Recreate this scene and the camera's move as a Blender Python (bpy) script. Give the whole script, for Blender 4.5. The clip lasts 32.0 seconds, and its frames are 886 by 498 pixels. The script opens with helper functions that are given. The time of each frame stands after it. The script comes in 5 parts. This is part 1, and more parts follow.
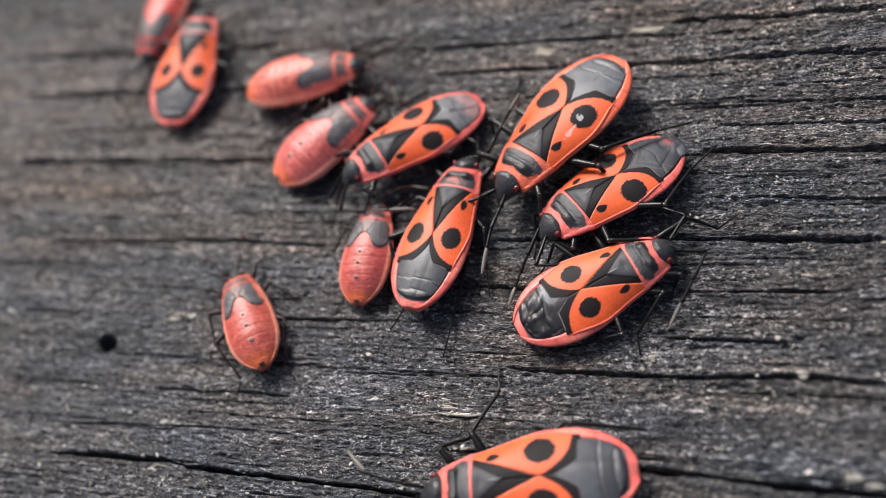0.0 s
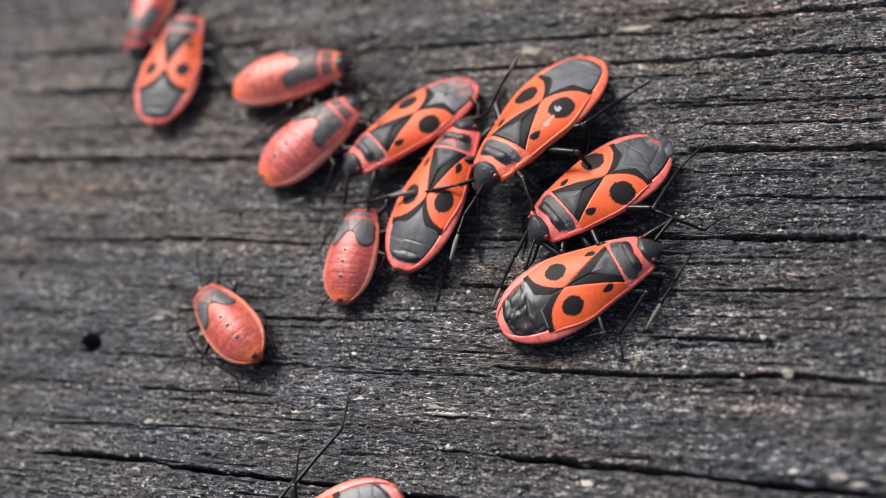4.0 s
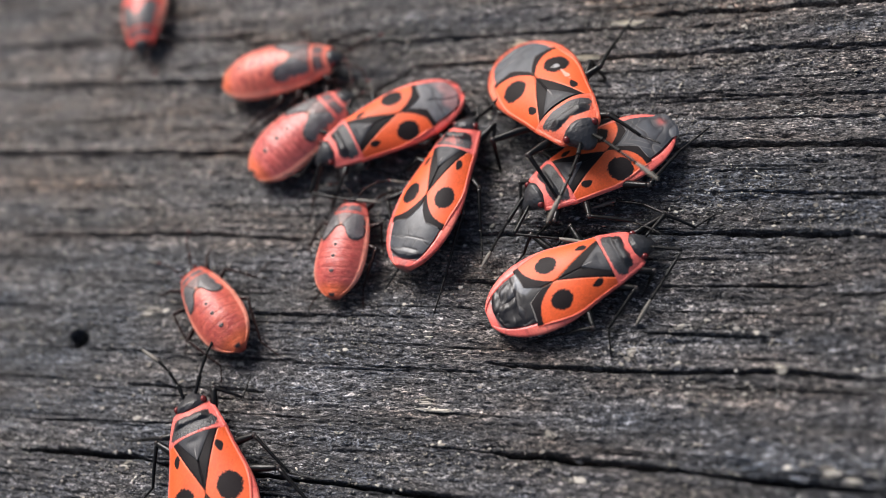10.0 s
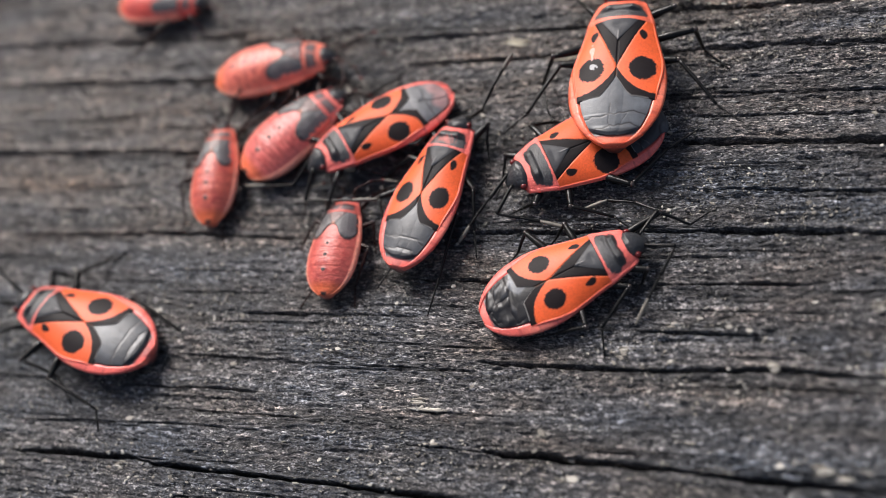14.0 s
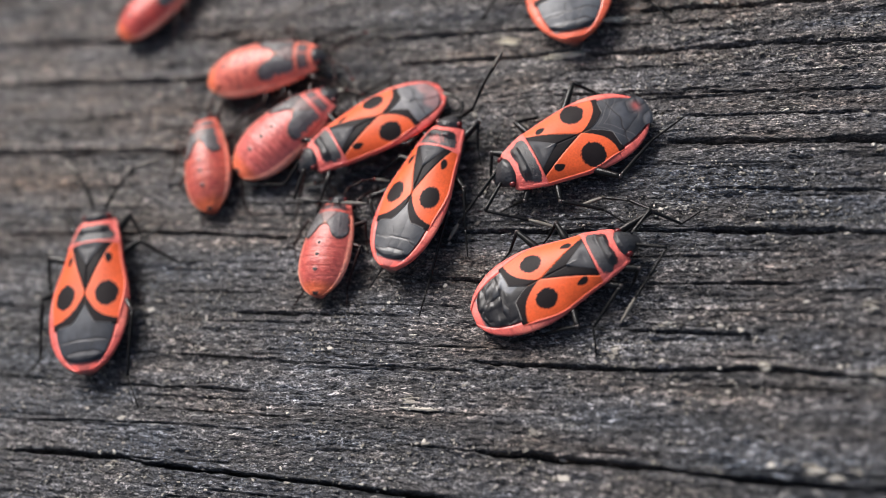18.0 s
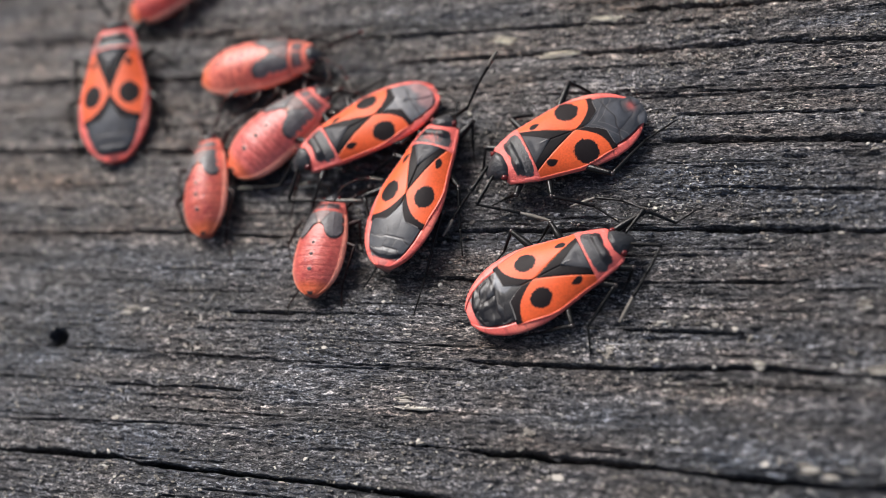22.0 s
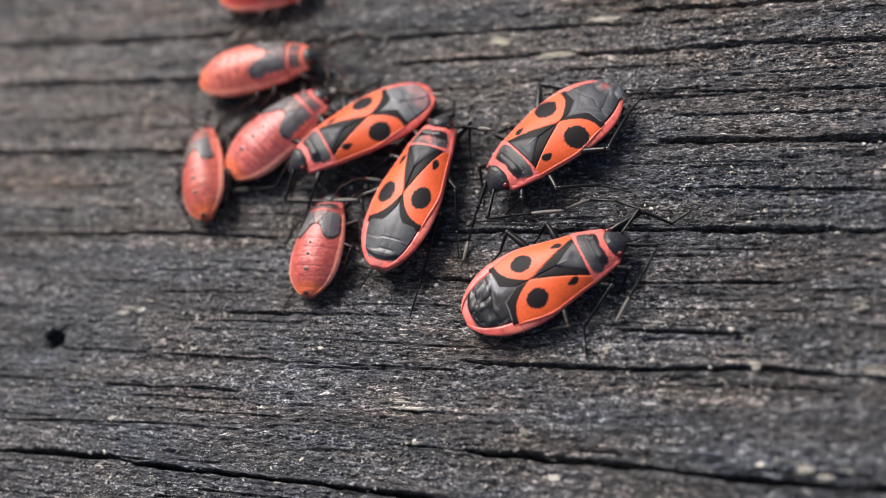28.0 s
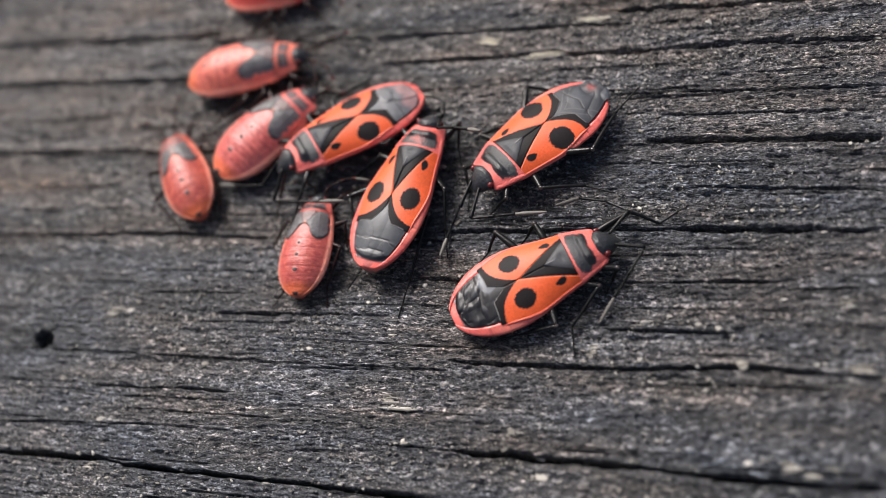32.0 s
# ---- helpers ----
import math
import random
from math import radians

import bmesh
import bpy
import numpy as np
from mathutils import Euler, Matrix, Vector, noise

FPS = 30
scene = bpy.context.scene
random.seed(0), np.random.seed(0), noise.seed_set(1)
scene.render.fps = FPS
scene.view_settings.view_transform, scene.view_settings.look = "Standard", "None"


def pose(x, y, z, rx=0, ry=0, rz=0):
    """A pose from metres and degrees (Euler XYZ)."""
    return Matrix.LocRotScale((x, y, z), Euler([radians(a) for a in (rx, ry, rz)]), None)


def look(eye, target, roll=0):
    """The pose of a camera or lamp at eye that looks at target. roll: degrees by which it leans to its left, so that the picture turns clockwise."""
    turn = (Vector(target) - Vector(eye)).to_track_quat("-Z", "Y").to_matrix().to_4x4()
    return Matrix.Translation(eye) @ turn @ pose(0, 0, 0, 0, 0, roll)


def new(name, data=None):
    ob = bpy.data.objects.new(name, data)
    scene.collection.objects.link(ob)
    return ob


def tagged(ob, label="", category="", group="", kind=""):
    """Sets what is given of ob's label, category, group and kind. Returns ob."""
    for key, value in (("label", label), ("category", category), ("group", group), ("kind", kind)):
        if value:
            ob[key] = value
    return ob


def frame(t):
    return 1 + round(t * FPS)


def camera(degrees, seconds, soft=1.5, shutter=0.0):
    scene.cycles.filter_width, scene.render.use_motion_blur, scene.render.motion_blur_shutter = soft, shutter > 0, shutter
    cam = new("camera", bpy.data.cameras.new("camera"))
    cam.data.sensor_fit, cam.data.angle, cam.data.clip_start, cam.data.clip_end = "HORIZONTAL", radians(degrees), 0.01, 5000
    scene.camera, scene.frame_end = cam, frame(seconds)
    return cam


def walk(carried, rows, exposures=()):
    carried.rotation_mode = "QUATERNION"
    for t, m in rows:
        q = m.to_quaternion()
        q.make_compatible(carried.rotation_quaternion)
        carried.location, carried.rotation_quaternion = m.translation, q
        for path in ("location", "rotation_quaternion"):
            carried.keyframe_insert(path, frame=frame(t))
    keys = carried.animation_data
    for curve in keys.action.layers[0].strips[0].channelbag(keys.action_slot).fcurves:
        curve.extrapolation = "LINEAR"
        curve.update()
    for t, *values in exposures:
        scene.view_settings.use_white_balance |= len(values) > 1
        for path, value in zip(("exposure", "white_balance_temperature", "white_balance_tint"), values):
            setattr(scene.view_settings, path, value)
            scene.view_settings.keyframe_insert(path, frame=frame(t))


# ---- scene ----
cam = camera(50, 32.0, soft=0.9, shutter=0.5)
cam.data.dof.use_dof = True
cam.data.dof.focus_distance = 0.0538
cam.data.dof.aperture_fstop = 19
walk(cam, [
    (0, pose(0.016158, -0.022985, 0.049447, 26.789, 17.283, 8.694)),
    (0.5, pose(0.016140, -0.023033, 0.049393, 26.823, 17.158, 8.632)),
    (1, pose(0.016164, -0.022983, 0.049240, 26.761, 17.080, 8.599)),
    (1.5, pose(0.016355, -0.022988, 0.049241, 26.844, 16.986, 8.609)),
    (2, pose(0.016443, -0.022935, 0.049597, 26.741, 16.886, 8.476)),
    (2.5, pose(0.016758, -0.022979, 0.049378, 26.879, 17.091, 8.487)),
    (3, pose(0.016602, -0.022820, 0.049151, 26.609, 16.910, 8.399)),
    (3.5, pose(0.016444, -0.022871, 0.049279, 26.654, 16.813, 8.444)),
    (5.5, pose(0.016291, -0.022845, 0.049006, 26.538, 16.537, 8.399)),
    (6, pose(0.016318, -0.022823, 0.049002, 26.526, 16.593, 8.383)),
    (6.5, pose(0.016378, -0.022886, 0.048847, 26.608, 16.597, 8.406)),
    (7, pose(0.016179, -0.022832, 0.048894, 26.495, 16.399, 8.348)),
    (7.5, pose(0.016373, -0.022854, 0.048756, 26.562, 16.601, 8.405)),
    (8, pose(0.016312, -0.022846, 0.048786, 26.529, 16.494, 8.335)),
    (8.5, pose(0.016276, -0.022749, 0.048879, 26.410, 16.456, 8.306)),
    (9, pose(0.016331, -0.022803, 0.048814, 26.503, 16.516, 8.346)),
    (9.5, pose(0.016110, -0.022772, 0.048919, 26.352, 16.265, 8.274)),
    (10, pose(0.016097, -0.022855, 0.048836, 26.459, 16.159, 8.246)),
    (10.5, pose(0.016504, -0.022836, 0.048745, 26.537, 16.588, 8.367)),
    (11, pose(0.016463, -0.022836, 0.048626, 26.523, 16.546, 8.297)),
    (11.5, pose(0.016508, -0.022845, 0.048639, 26.522, 16.431, 8.279)),
    (12, pose(0.016487, -0.022822, 0.048689, 26.487, 16.462, 8.237)),
    (12.5, pose(0.016550, -0.022817, 0.048680, 26.477, 16.428, 8.214)),
    (13, pose(0.016863, -0.022754, 0.048566, 26.489, 16.677, 8.295)),
    (13.5, pose(0.016543, -0.022727, 0.048688, 26.357, 16.296, 8.145)),
    (14, pose(0.016594, -0.022654, 0.048550, 26.285, 16.373, 8.132)),
    (14.5, pose(0.016789, -0.022723, 0.048420, 26.440, 16.563, 8.262)),
    (16.5, pose(0.016742, -0.022745, 0.048435, 26.394, 16.380, 8.157)),
    (17, pose(0.016849, -0.022775, 0.048225, 26.520, 16.454, 8.299)),
    (17.5, pose(0.016825, -0.022680, 0.048355, 26.341, 16.347, 8.123)),
    (18, pose(0.016865, -0.022587, 0.048441, 26.195, 16.232, 8.017)),
    (18.5, pose(0.017132, -0.022690, 0.048164, 26.394, 16.426, 8.089)),
    (19, pose(0.017121, -0.022638, 0.048282, 26.290, 16.418, 8.110)),
    (19.5, pose(0.016876, -0.022721, 0.048349, 26.326, 16.154, 8.060)),
    (20, pose(0.016976, -0.022662, 0.048250, 26.302, 16.243, 8.069)),
    (20.5, pose(0.017229, -0.022677, 0.048217, 26.370, 16.313, 8.052)),
    (21, pose(0.017097, -0.022682, 0.048278, 26.330, 16.202, 7.998)),
    (21.5, pose(0.017285, -0.022617, 0.048263, 26.306, 16.442, 8.014)),
    (22, pose(0.017041, -0.022524, 0.048328, 26.119, 16.137, 7.956)),
    (22.5, pose(0.017164, -0.022651, 0.048294, 26.289, 16.236, 7.981)),
    (23, pose(0.017217, -0.022616, 0.048356, 26.234, 16.279, 7.943)),
    (23.5, pose(0.017352, -0.022690, 0.048210, 26.385, 16.375, 8.058)),
    (24, pose(0.017327, -0.022704, 0.048078, 26.423, 16.328, 8.092)),
    (24.5, pose(0.017182, -0.022648, 0.048105, 26.292, 16.174, 7.981)),
    (25, pose(0.017266, -0.022754, 0.048065, 26.453, 16.248, 8.033)),
    (25.5, pose(0.017239, -0.022621, 0.048099, 26.278, 16.227, 7.983)),
    (27.5, pose(0.017137, -0.022679, 0.048052, 26.333, 16.074, 7.955)),
    (28, pose(0.017193, -0.022668, 0.048234, 26.314, 16.076, 7.934)),
    (28.5, pose(0.017297, -0.022606, 0.048265, 26.241, 16.114, 7.896)),
    (29, pose(0.017259, -0.022611, 0.048125, 26.285, 16.104, 7.935)),
    (29.5, pose(0.017259, -0.022699, 0.048271, 26.359, 16.108, 7.908)),
    (30, pose(0.017342, -0.022516, 0.048211, 26.147, 16.063, 7.877)),
    (30.5, pose(0.017782, -0.022594, 0.048111, 26.318, 16.091, 7.793)),
    (31, pose(0.017637, -0.022546, 0.048227, 26.205, 15.984, 7.724)),
    (31.5, pose(0.017690, -0.022576, 0.048104, 26.257, 15.994, 7.787)),
    (32, pose(0.017628, -0.022649, 0.048076, 26.315, 15.930, 7.741)),
])

# ---- light: an overcast sky ----
world = bpy.data.worlds.new("overcast_sky")
scene.world = world
world.use_nodes = True
wn = world.node_tree.nodes
sky = wn.new("ShaderNodeTexSky")
sky.sky_type, sky.sun_disc = "NISHITA", False
sky.sun_elevation, sky.sun_rotation = radians(44), radians(-39)
sky.air_density, sky.dust_density, sky.ozone_density = 1.0, 6.0, 1.0
wn["Background"].inputs["Strength"].default_value = 0.074
world.node_tree.links.new(sky.outputs["Color"], wn["Background"].inputs["Color"])

sun_data = bpy.data.lights.new("sun", "SUN")
sun_data.energy, sun_data.angle, sun_data.color = 3.0, radians(25), (1.0, 0.970, 0.970)
sun = new("sun", sun_data)
sun.matrix_basis = look((-0.37, 0.47, 0.58), (0, 0, 0))
scene.view_settings.exposure = 0.62

MM = 0.001


# ---- numeric noise ----
def vnoise(x, y, seed=0):
    """Smooth lattice noise from -1 to 1."""
    x, y = np.asarray(x, float), np.asarray(y, float)
    xi, yi = np.floor(x).astype(np.int64), np.floor(y).astype(np.int64)
    fx, fy = x - xi, y - yi
    fx, fy = fx * fx * (3 - 2 * fx), fy * fy * (3 - 2 * fy)

    def corner(a, b):
        h = (a * 374761393 + b * 668265263 + seed * 1274126177) & 0x7FFFFFFF
        h = ((h ^ (h >> 13)) * 1103515245) & 0x7FFFFFFF
        h = ((h ^ (h >> 16)) * 12345 + (h >> 5)) & 0x7FFFFFFF
        return (h % 65536) / 32767.5 - 1

    top = corner(xi, yi) * (1 - fx) + corner(xi + 1, yi) * fx
    low = corner(xi, yi + 1) * (1 - fx) + corner(xi + 1, yi + 1) * fx
    return top * (1 - fy) + low * fy


def smooth(a, b, x):
    k = np.clip((x - a) / (b - a), 0, 1)
    return k * k * (3 - 2 * k)


# ---- materials ----
def material(name):
    m = bpy.data.materials.new(name)
    m.use_nodes = True
    return m, m.node_tree.nodes, m.node_tree.links, m.node_tree.nodes["Principled BSDF"]


def ramp(nodes, stops):
    r = nodes.new("ShaderNodeValToRGB")
    e = r.color_ramp.elements
    while len(e) < len(stops):
        e.new(0.5)
    for el, (p, c) in zip(e, stops):
        el.position, el.color = p, (*c, 1)
    return r


def noise_node(nodes, links, coord, scale, stretch=(1, 1, 1), detail=4, rough=0.6):
    mp = nodes.new("ShaderNodeMapping")
    mp.inputs["Scale"].default_value = stretch
    links.new(coord, mp.inputs["Vector"])
    n = nodes.new("ShaderNodeTexNoise")
    n.inputs["Scale"].default_value, n.inputs["Detail"].default_value, n.inputs["Roughness"].default_value = scale, detail, rough
    links.new(mp.outputs["Vector"], n.inputs["Vector"])
    return n.outputs["Fac"]


def mix_rgb(nodes, links, kind, fac, a, b):
    x = nodes.new("ShaderNodeMix")
    x.data_type, x.blend_type = "RGBA", kind
    for sock, v in ((x.inputs["Factor"], fac), (x.inputs[6], a), (x.inputs[7], b)):
        if isinstance(v, (int, float)):
            sock.default_value = v
        elif isinstance(v, tuple):
            sock.default_value = (*v, 1)
        else:
            links.new(v, sock)
    return x.outputs[2]


def bump(nodes, links, height, strength, distance, bsdf, prev=None):
    b = nodes.new("ShaderNodeBump")
    b.inputs["Strength"].default_value, b.inputs["Distance"].default_value = strength, distance
    links.new(height, b.inputs["Height"])
    if prev is not None:
        links.new(prev, b.inputs["Normal"])
    links.new(b.outputs["Normal"], bsdf.inputs["Normal"])
    return b.outputs["Normal"]


def wood_material():
    m, n, k, p = material("weathered_wood")
    co = n.new("ShaderNodeTexCoord").outputs["Object"]
    broad = noise_node(n, k, co, 60, (0.45, 1, 1), 4)
    band = noise_node(n, k, co, 700, (0.06, 1, 1), 6, 0.62)
    fibre = noise_node(n, k, co, 5600, (0.13, 1, 1), 3, 0.65)
    grit = noise_node(n, k, co, 10500, (0.62, 1, 1), 2, 0.65)
    glint = noise_node(n, k, co, 5600, (0.45, 1, 1), 2, 0.6)
    patch = noise_node(n, k, co, 500, (0.35, 1, 1), 4, 0.6)
    base = ramp(n, [(0.32, (0.034, 0.0343, 0.0358)), (0.50, (0.088, 0.0870, 0.0905)), (0.68, (0.160, 0.156, 0.156))])
    k.new(band, base.inputs["Fac"])
    # wood tone, with light falloff to front and right put into the colour
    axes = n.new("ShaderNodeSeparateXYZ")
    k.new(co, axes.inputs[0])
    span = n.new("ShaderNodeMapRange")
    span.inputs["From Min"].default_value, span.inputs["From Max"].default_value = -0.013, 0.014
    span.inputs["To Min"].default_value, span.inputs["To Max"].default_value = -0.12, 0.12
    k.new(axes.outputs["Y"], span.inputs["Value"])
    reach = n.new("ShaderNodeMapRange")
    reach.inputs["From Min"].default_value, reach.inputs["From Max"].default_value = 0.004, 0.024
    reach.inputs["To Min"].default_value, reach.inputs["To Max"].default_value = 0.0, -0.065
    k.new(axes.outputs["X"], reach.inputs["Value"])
    falloff = n.new("ShaderNodeMath")
    k.new(span.outputs["Result"], falloff.inputs[0])
    k.new(reach.outputs["Result"], falloff.inputs[1])
    graded = n.new("ShaderNodeMath")
    k.new(broad, graded.inputs[0])
    k.new(falloff.outputs[0], graded.inputs[1])
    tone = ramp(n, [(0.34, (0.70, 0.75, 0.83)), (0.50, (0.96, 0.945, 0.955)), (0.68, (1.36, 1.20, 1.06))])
    k.new(graded.outputs[0], tone.inputs["Fac"])
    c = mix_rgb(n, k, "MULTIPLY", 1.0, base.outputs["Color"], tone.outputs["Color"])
    hue = ramp(n, [(0.36, (0.86, 0.98, 1.12)), (0.50, (1, 1, 1)), (0.64, (1.16, 1.0, 0.86))])
    k.new(noise_node(n, k, co, 330, (0.22, 1, 1), 4, 0.6), hue.inputs["Fac"])
    c = mix_rgb(n, k, "MULTIPLY", 0.9, c, hue.outputs["Color"])
    fib = ramp(n, [(0.38, (0.55, 0.55, 0.56)), (0.50, (1, 1, 1)), (0.64, (1.35, 1.33, 1.30))])
    k.new(fibre, fib.inputs["Fac"])
    c = mix_rgb(n, k, "MULTIPLY", 0.9, c, fib.outputs["Color"])
    warp = n.new("ShaderNodeMapping")
    warp.inputs["Scale"].default_value = (0.44, 1, 1)
    k.new(co, warp.inputs["Vector"])
    shift = n.new("ShaderNodeVectorMath")
    shift.operation = "MULTIPLY_ADD"
    shift.inputs[1].default_value = (0.0003, 0.0003, 0)
    wob = n.new("ShaderNodeTexNoise")
    wob.inputs["Scale"].default_value = 4000
    k.new(warp.outputs["Vector"], wob.inputs["Vector"])
    k.new(wob.outputs["Color"], shift.inputs[0])
    k.new(warp.outputs["Vector"], shift.inputs[2])
    grains, joints = (n.new("ShaderNodeTexVoronoi") for _ in range(2))
    joints.feature = "DISTANCE_TO_EDGE"
    for cells in (grains, joints):
        cells.inputs["Scale"].default_value = 6800
        k.new(shift.outputs[0], cells.inputs["Vector"])
    lot = n.new("ShaderNodeSeparateColor")
    k.new(grains.outputs["Color"], lot.inputs[0])
    grain = ramp(n, [(0.0, (0.36, 0.36, 0.37)), (0.50, (0.82, 0.82, 0.83)), (0.76, (1.45, 1.44, 1.41)), (1.0, (4.2, 4.05, 3.85))])
    k.new(lot.outputs[0], grain.inputs["Fac"])
    c = mix_rgb(n, k, "MULTIPLY", 0.9, c, grain.outputs["Color"])
    crackle = ramp(n, [(0.0, (0.42, 0.42, 0.43)), (0.16, (0.80, 0.80, 0.81)), (0.36, (1.15, 1.15, 1.15))])
    k.new(joints.outputs["Distance"], crackle.inputs["Fac"])
    c = mix_rgb(n, k, "MULTIPLY", 0.75, c, crackle.outputs["Color"])
    pit = ramp(n, [(0.40, (0.06, 0.06, 0.07)), (0.49, (0.85, 0.85, 0.85)), (0.60, (2.2, 2.17, 2.12))])
    k.new(grit, pit.inputs["Fac"])
    c = mix_rgb(n, k, "MULTIPLY", 0.9, c, pit.outputs["Color"])
    check = ramp(n, [(0.0, (0, 0, 0)), (0.484, (0, 0, 0)), (0.496, (1, 1, 1)), (0.504, (1, 1, 1)), (0.516, (0, 0, 0))])
    k.new(noise_node(n, k, co, 1500, (0.10, 1, 1), 3, 0.5), check.inputs["Fac"])
    where = ramp(n, [(0.50, (0, 0, 0)), (0.58, (1, 1, 1))])
    k.new(patch, where.inputs["Fac"])
    split = mix_rgb(n, k, "MULTIPLY", 1.0, check.outputs["Color"], where.outputs["Color"])
    c = mix_rgb(n, k, "MIX", split, c, (0.008, 0.008, 0.009))
    # pale dashes: light fibres, and tiny glints put into the colour
    pale = n.new("ShaderNodeMath")
    pale.operation = "MULTIPLY_ADD"
    pale.inputs[1].default_value = 0.55
    k.new(patch, pale.inputs[0])
    k.new(glint, pale.inputs[2])
    spk = ramp(n, [(0.0, (0, 0, 0)), (0.945, (0, 0, 0)), (1.0, (0.8, 0.8, 0.8))])
    k.new(pale.outputs[0], spk.inputs["Fac"])
    c = mix_rgb(n, k, "MIX", spk.outputs["Color"], c, (0.44, 0.43, 0.41))
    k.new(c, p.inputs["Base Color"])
    p.inputs["Roughness"].default_value = 0.50
    p.inputs["Specular IOR Level"].default_value = 0.5
    b1 = bump(n, k, fibre, 1.0, 0.00008, p)
    b2 = bump(n, k, grit, 1.0, 0.00014, p, b1)
    b3 = bump(n, k, crackle.outputs["Color"], 0.8, 0.00007, p, b2)
    dent = bump(n, k, split, 1.0, 0.00012, p, b3)
    dent.node.invert = True
    return m


def flake_material(name, *stops):
    m, n, k, p = material(name)
    r = ramp(n, stops)
    g = n.new("ShaderNodeNewGeometry")
    k.new(g.outputs["Random Per Island"], r.inputs["Fac"])
    k.new(r.outputs["Color"], p.inputs["Base Color"])
    p.inputs["Roughness"].default_value = 0.7
    return m


def cuticle(name, rough, grain, coat=0.0, spread=0.12, matte=False, relief=0.5, stretch=(1, 1, 1), shine=0.5):
    """Shell of a bug: the colours lie on the mesh, with fine punctures and uneven tone."""
    m, n, k, p = material(name)
    a = n.new("ShaderNodeAttribute")
    a.attribute_name = "tint"
    co = n.new("ShaderNodeTexCoord").outputs["Object"]
    big = noise_node(n, k, co, 900, (1, 1, 1), 3)
    fine = noise_node(n, k, co, grain, stretch, 3, 0.6)
    t = ramp(n, [(0.3, (1 - spread, 1 - spread, 1 - spread)), (0.7, (1 + spread, 1 + spread, 1 + spread))])
    k.new(big, t.inputs["Fac"])
    c = mix_rgb(n, k, "MULTIPLY", 1.0, a.outputs["Color"], t.outputs["Color"])
    t2 = ramp(n, [(0.35, (0.90, 0.89, 0.89)), (0.65, (1.08, 1.09, 1.09))])
    k.new(fine, t2.inputs["Fac"])
    c = mix_rgb(n, k, "MULTIPLY", 1.0, c, t2.outputs["Color"])
    k.new(c, p.inputs["Base Color"])
    rr = n.new("ShaderNodeMapRange")
    rr.inputs["To Min"].default_value, rr.inputs["To Max"].default_value = rough - 0.12, rough + 0.12
    k.new(big, rr.inputs["Value"])
    k.new(rr.outputs["Result"], p.inputs["Roughness"])
    p.inputs["Specular IOR Level"].default_value = shine
    p.inputs["Coat Weight"].default_value = coat
    p.inputs["Coat Roughness"].default_value = 0.3
    if matte:
        lum = ramp(n, [(0.02, (0.10, 0.10, 0.10)), (0.12, (0.40, 0.40, 0.40))])
        k.new(a.outputs["Color"], lum.inputs["Fac"])
        k.new(lum.outputs["Color"], p.inputs["Specular IOR Level"])
    k.new(bump(n, k, fine, relief, 0.00006, p), p.inputs["Coat Normal"])
    return m


def plain(name, colour, rough, grain=6000, coat=0.0, depth=0.00003, shine=0.5):
    m, n, k, p = material(name)
    co = n.new("ShaderNodeTexCoord").outputs["Object"]
    big = noise_node(n, k, co, 1400, (1, 1, 1), 3)
    r = ramp(n, [(0.3, tuple(v * 0.7 for v in colour)), (0.7, tuple(v * 1.3 for v in colour))])
    k.new(big, r.inputs["Fac"])
    k.new(r.outputs["Color"], p.inputs["Base Color"])
    p.inputs["Roughness"].default_value = rough
    p.inputs["Coat Weight"].default_value = coat
    p.inputs["Specular IOR Level"].default_value = shine
    bump(n, k, noise_node(n, k, co, grain, (1, 1, 1), 2), 0.4, depth, p)
    return m


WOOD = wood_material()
FLAKE = flake_material("bleached_fibre", (0.0, (0.11, 0.101, 0.088)), (0.40, (0.26, 0.237, 0.200)), (0.75, (0.42, 0.39, 0.34)), (1.0, (0.60, 0.565, 0.50)))
SLIVER = flake_material("pale_sliver", (0.0, (0.40, 0.36, 0.27)), (0.5, (0.60, 0.55, 0.43)), (1.0, (0.76, 0.71, 0.58)))
SHELL = cuticle("patterned_shell", 0.38, 9000, 0.22, relief=0.35)
PITTED = cuticle("pitted_shell", 0.40, 10500, 0.36, relief=1.0)
VELVET = cuticle("forewing_shell", 0.50, 9000, 0.0, matte=True, relief=0.2)
SKIN = cuticle("nymph_skin", 0.46, 6500, 0.10, 0.16, relief=0.7, stretch=(1, 0.45, 1))
BLACK = plain("black_chitin", (0.026, 0.027, 0.030), 0.36, 7000, depth=0.00010)
LEG = plain("leg_chitin", (0.005, 0.005, 0.005), 0.28, 9000, shine=0.26)
KNEE = plain("knee_chitin", (0.04, 0.032, 0.030), 0.16, 9000)
NYMPH_LEG = plain("nymph_leg_chitin", (0.018, 0.007, 0.006), 0.30, 9000, shine=0.18)
GLAND = plain("gland_chitin", (0.026, 0.017, 0.017), 0.6, 9000)
TIP = plain("antenna_tip", (0.14, 0.128, 0.108), 0.55, 9000)
EYE = plain("eye", (0.13, 0.014, 0.014), 0.18, 9000)
SOIL = plain("soil", (0.06, 0.05, 0.04), 0.9, 60)


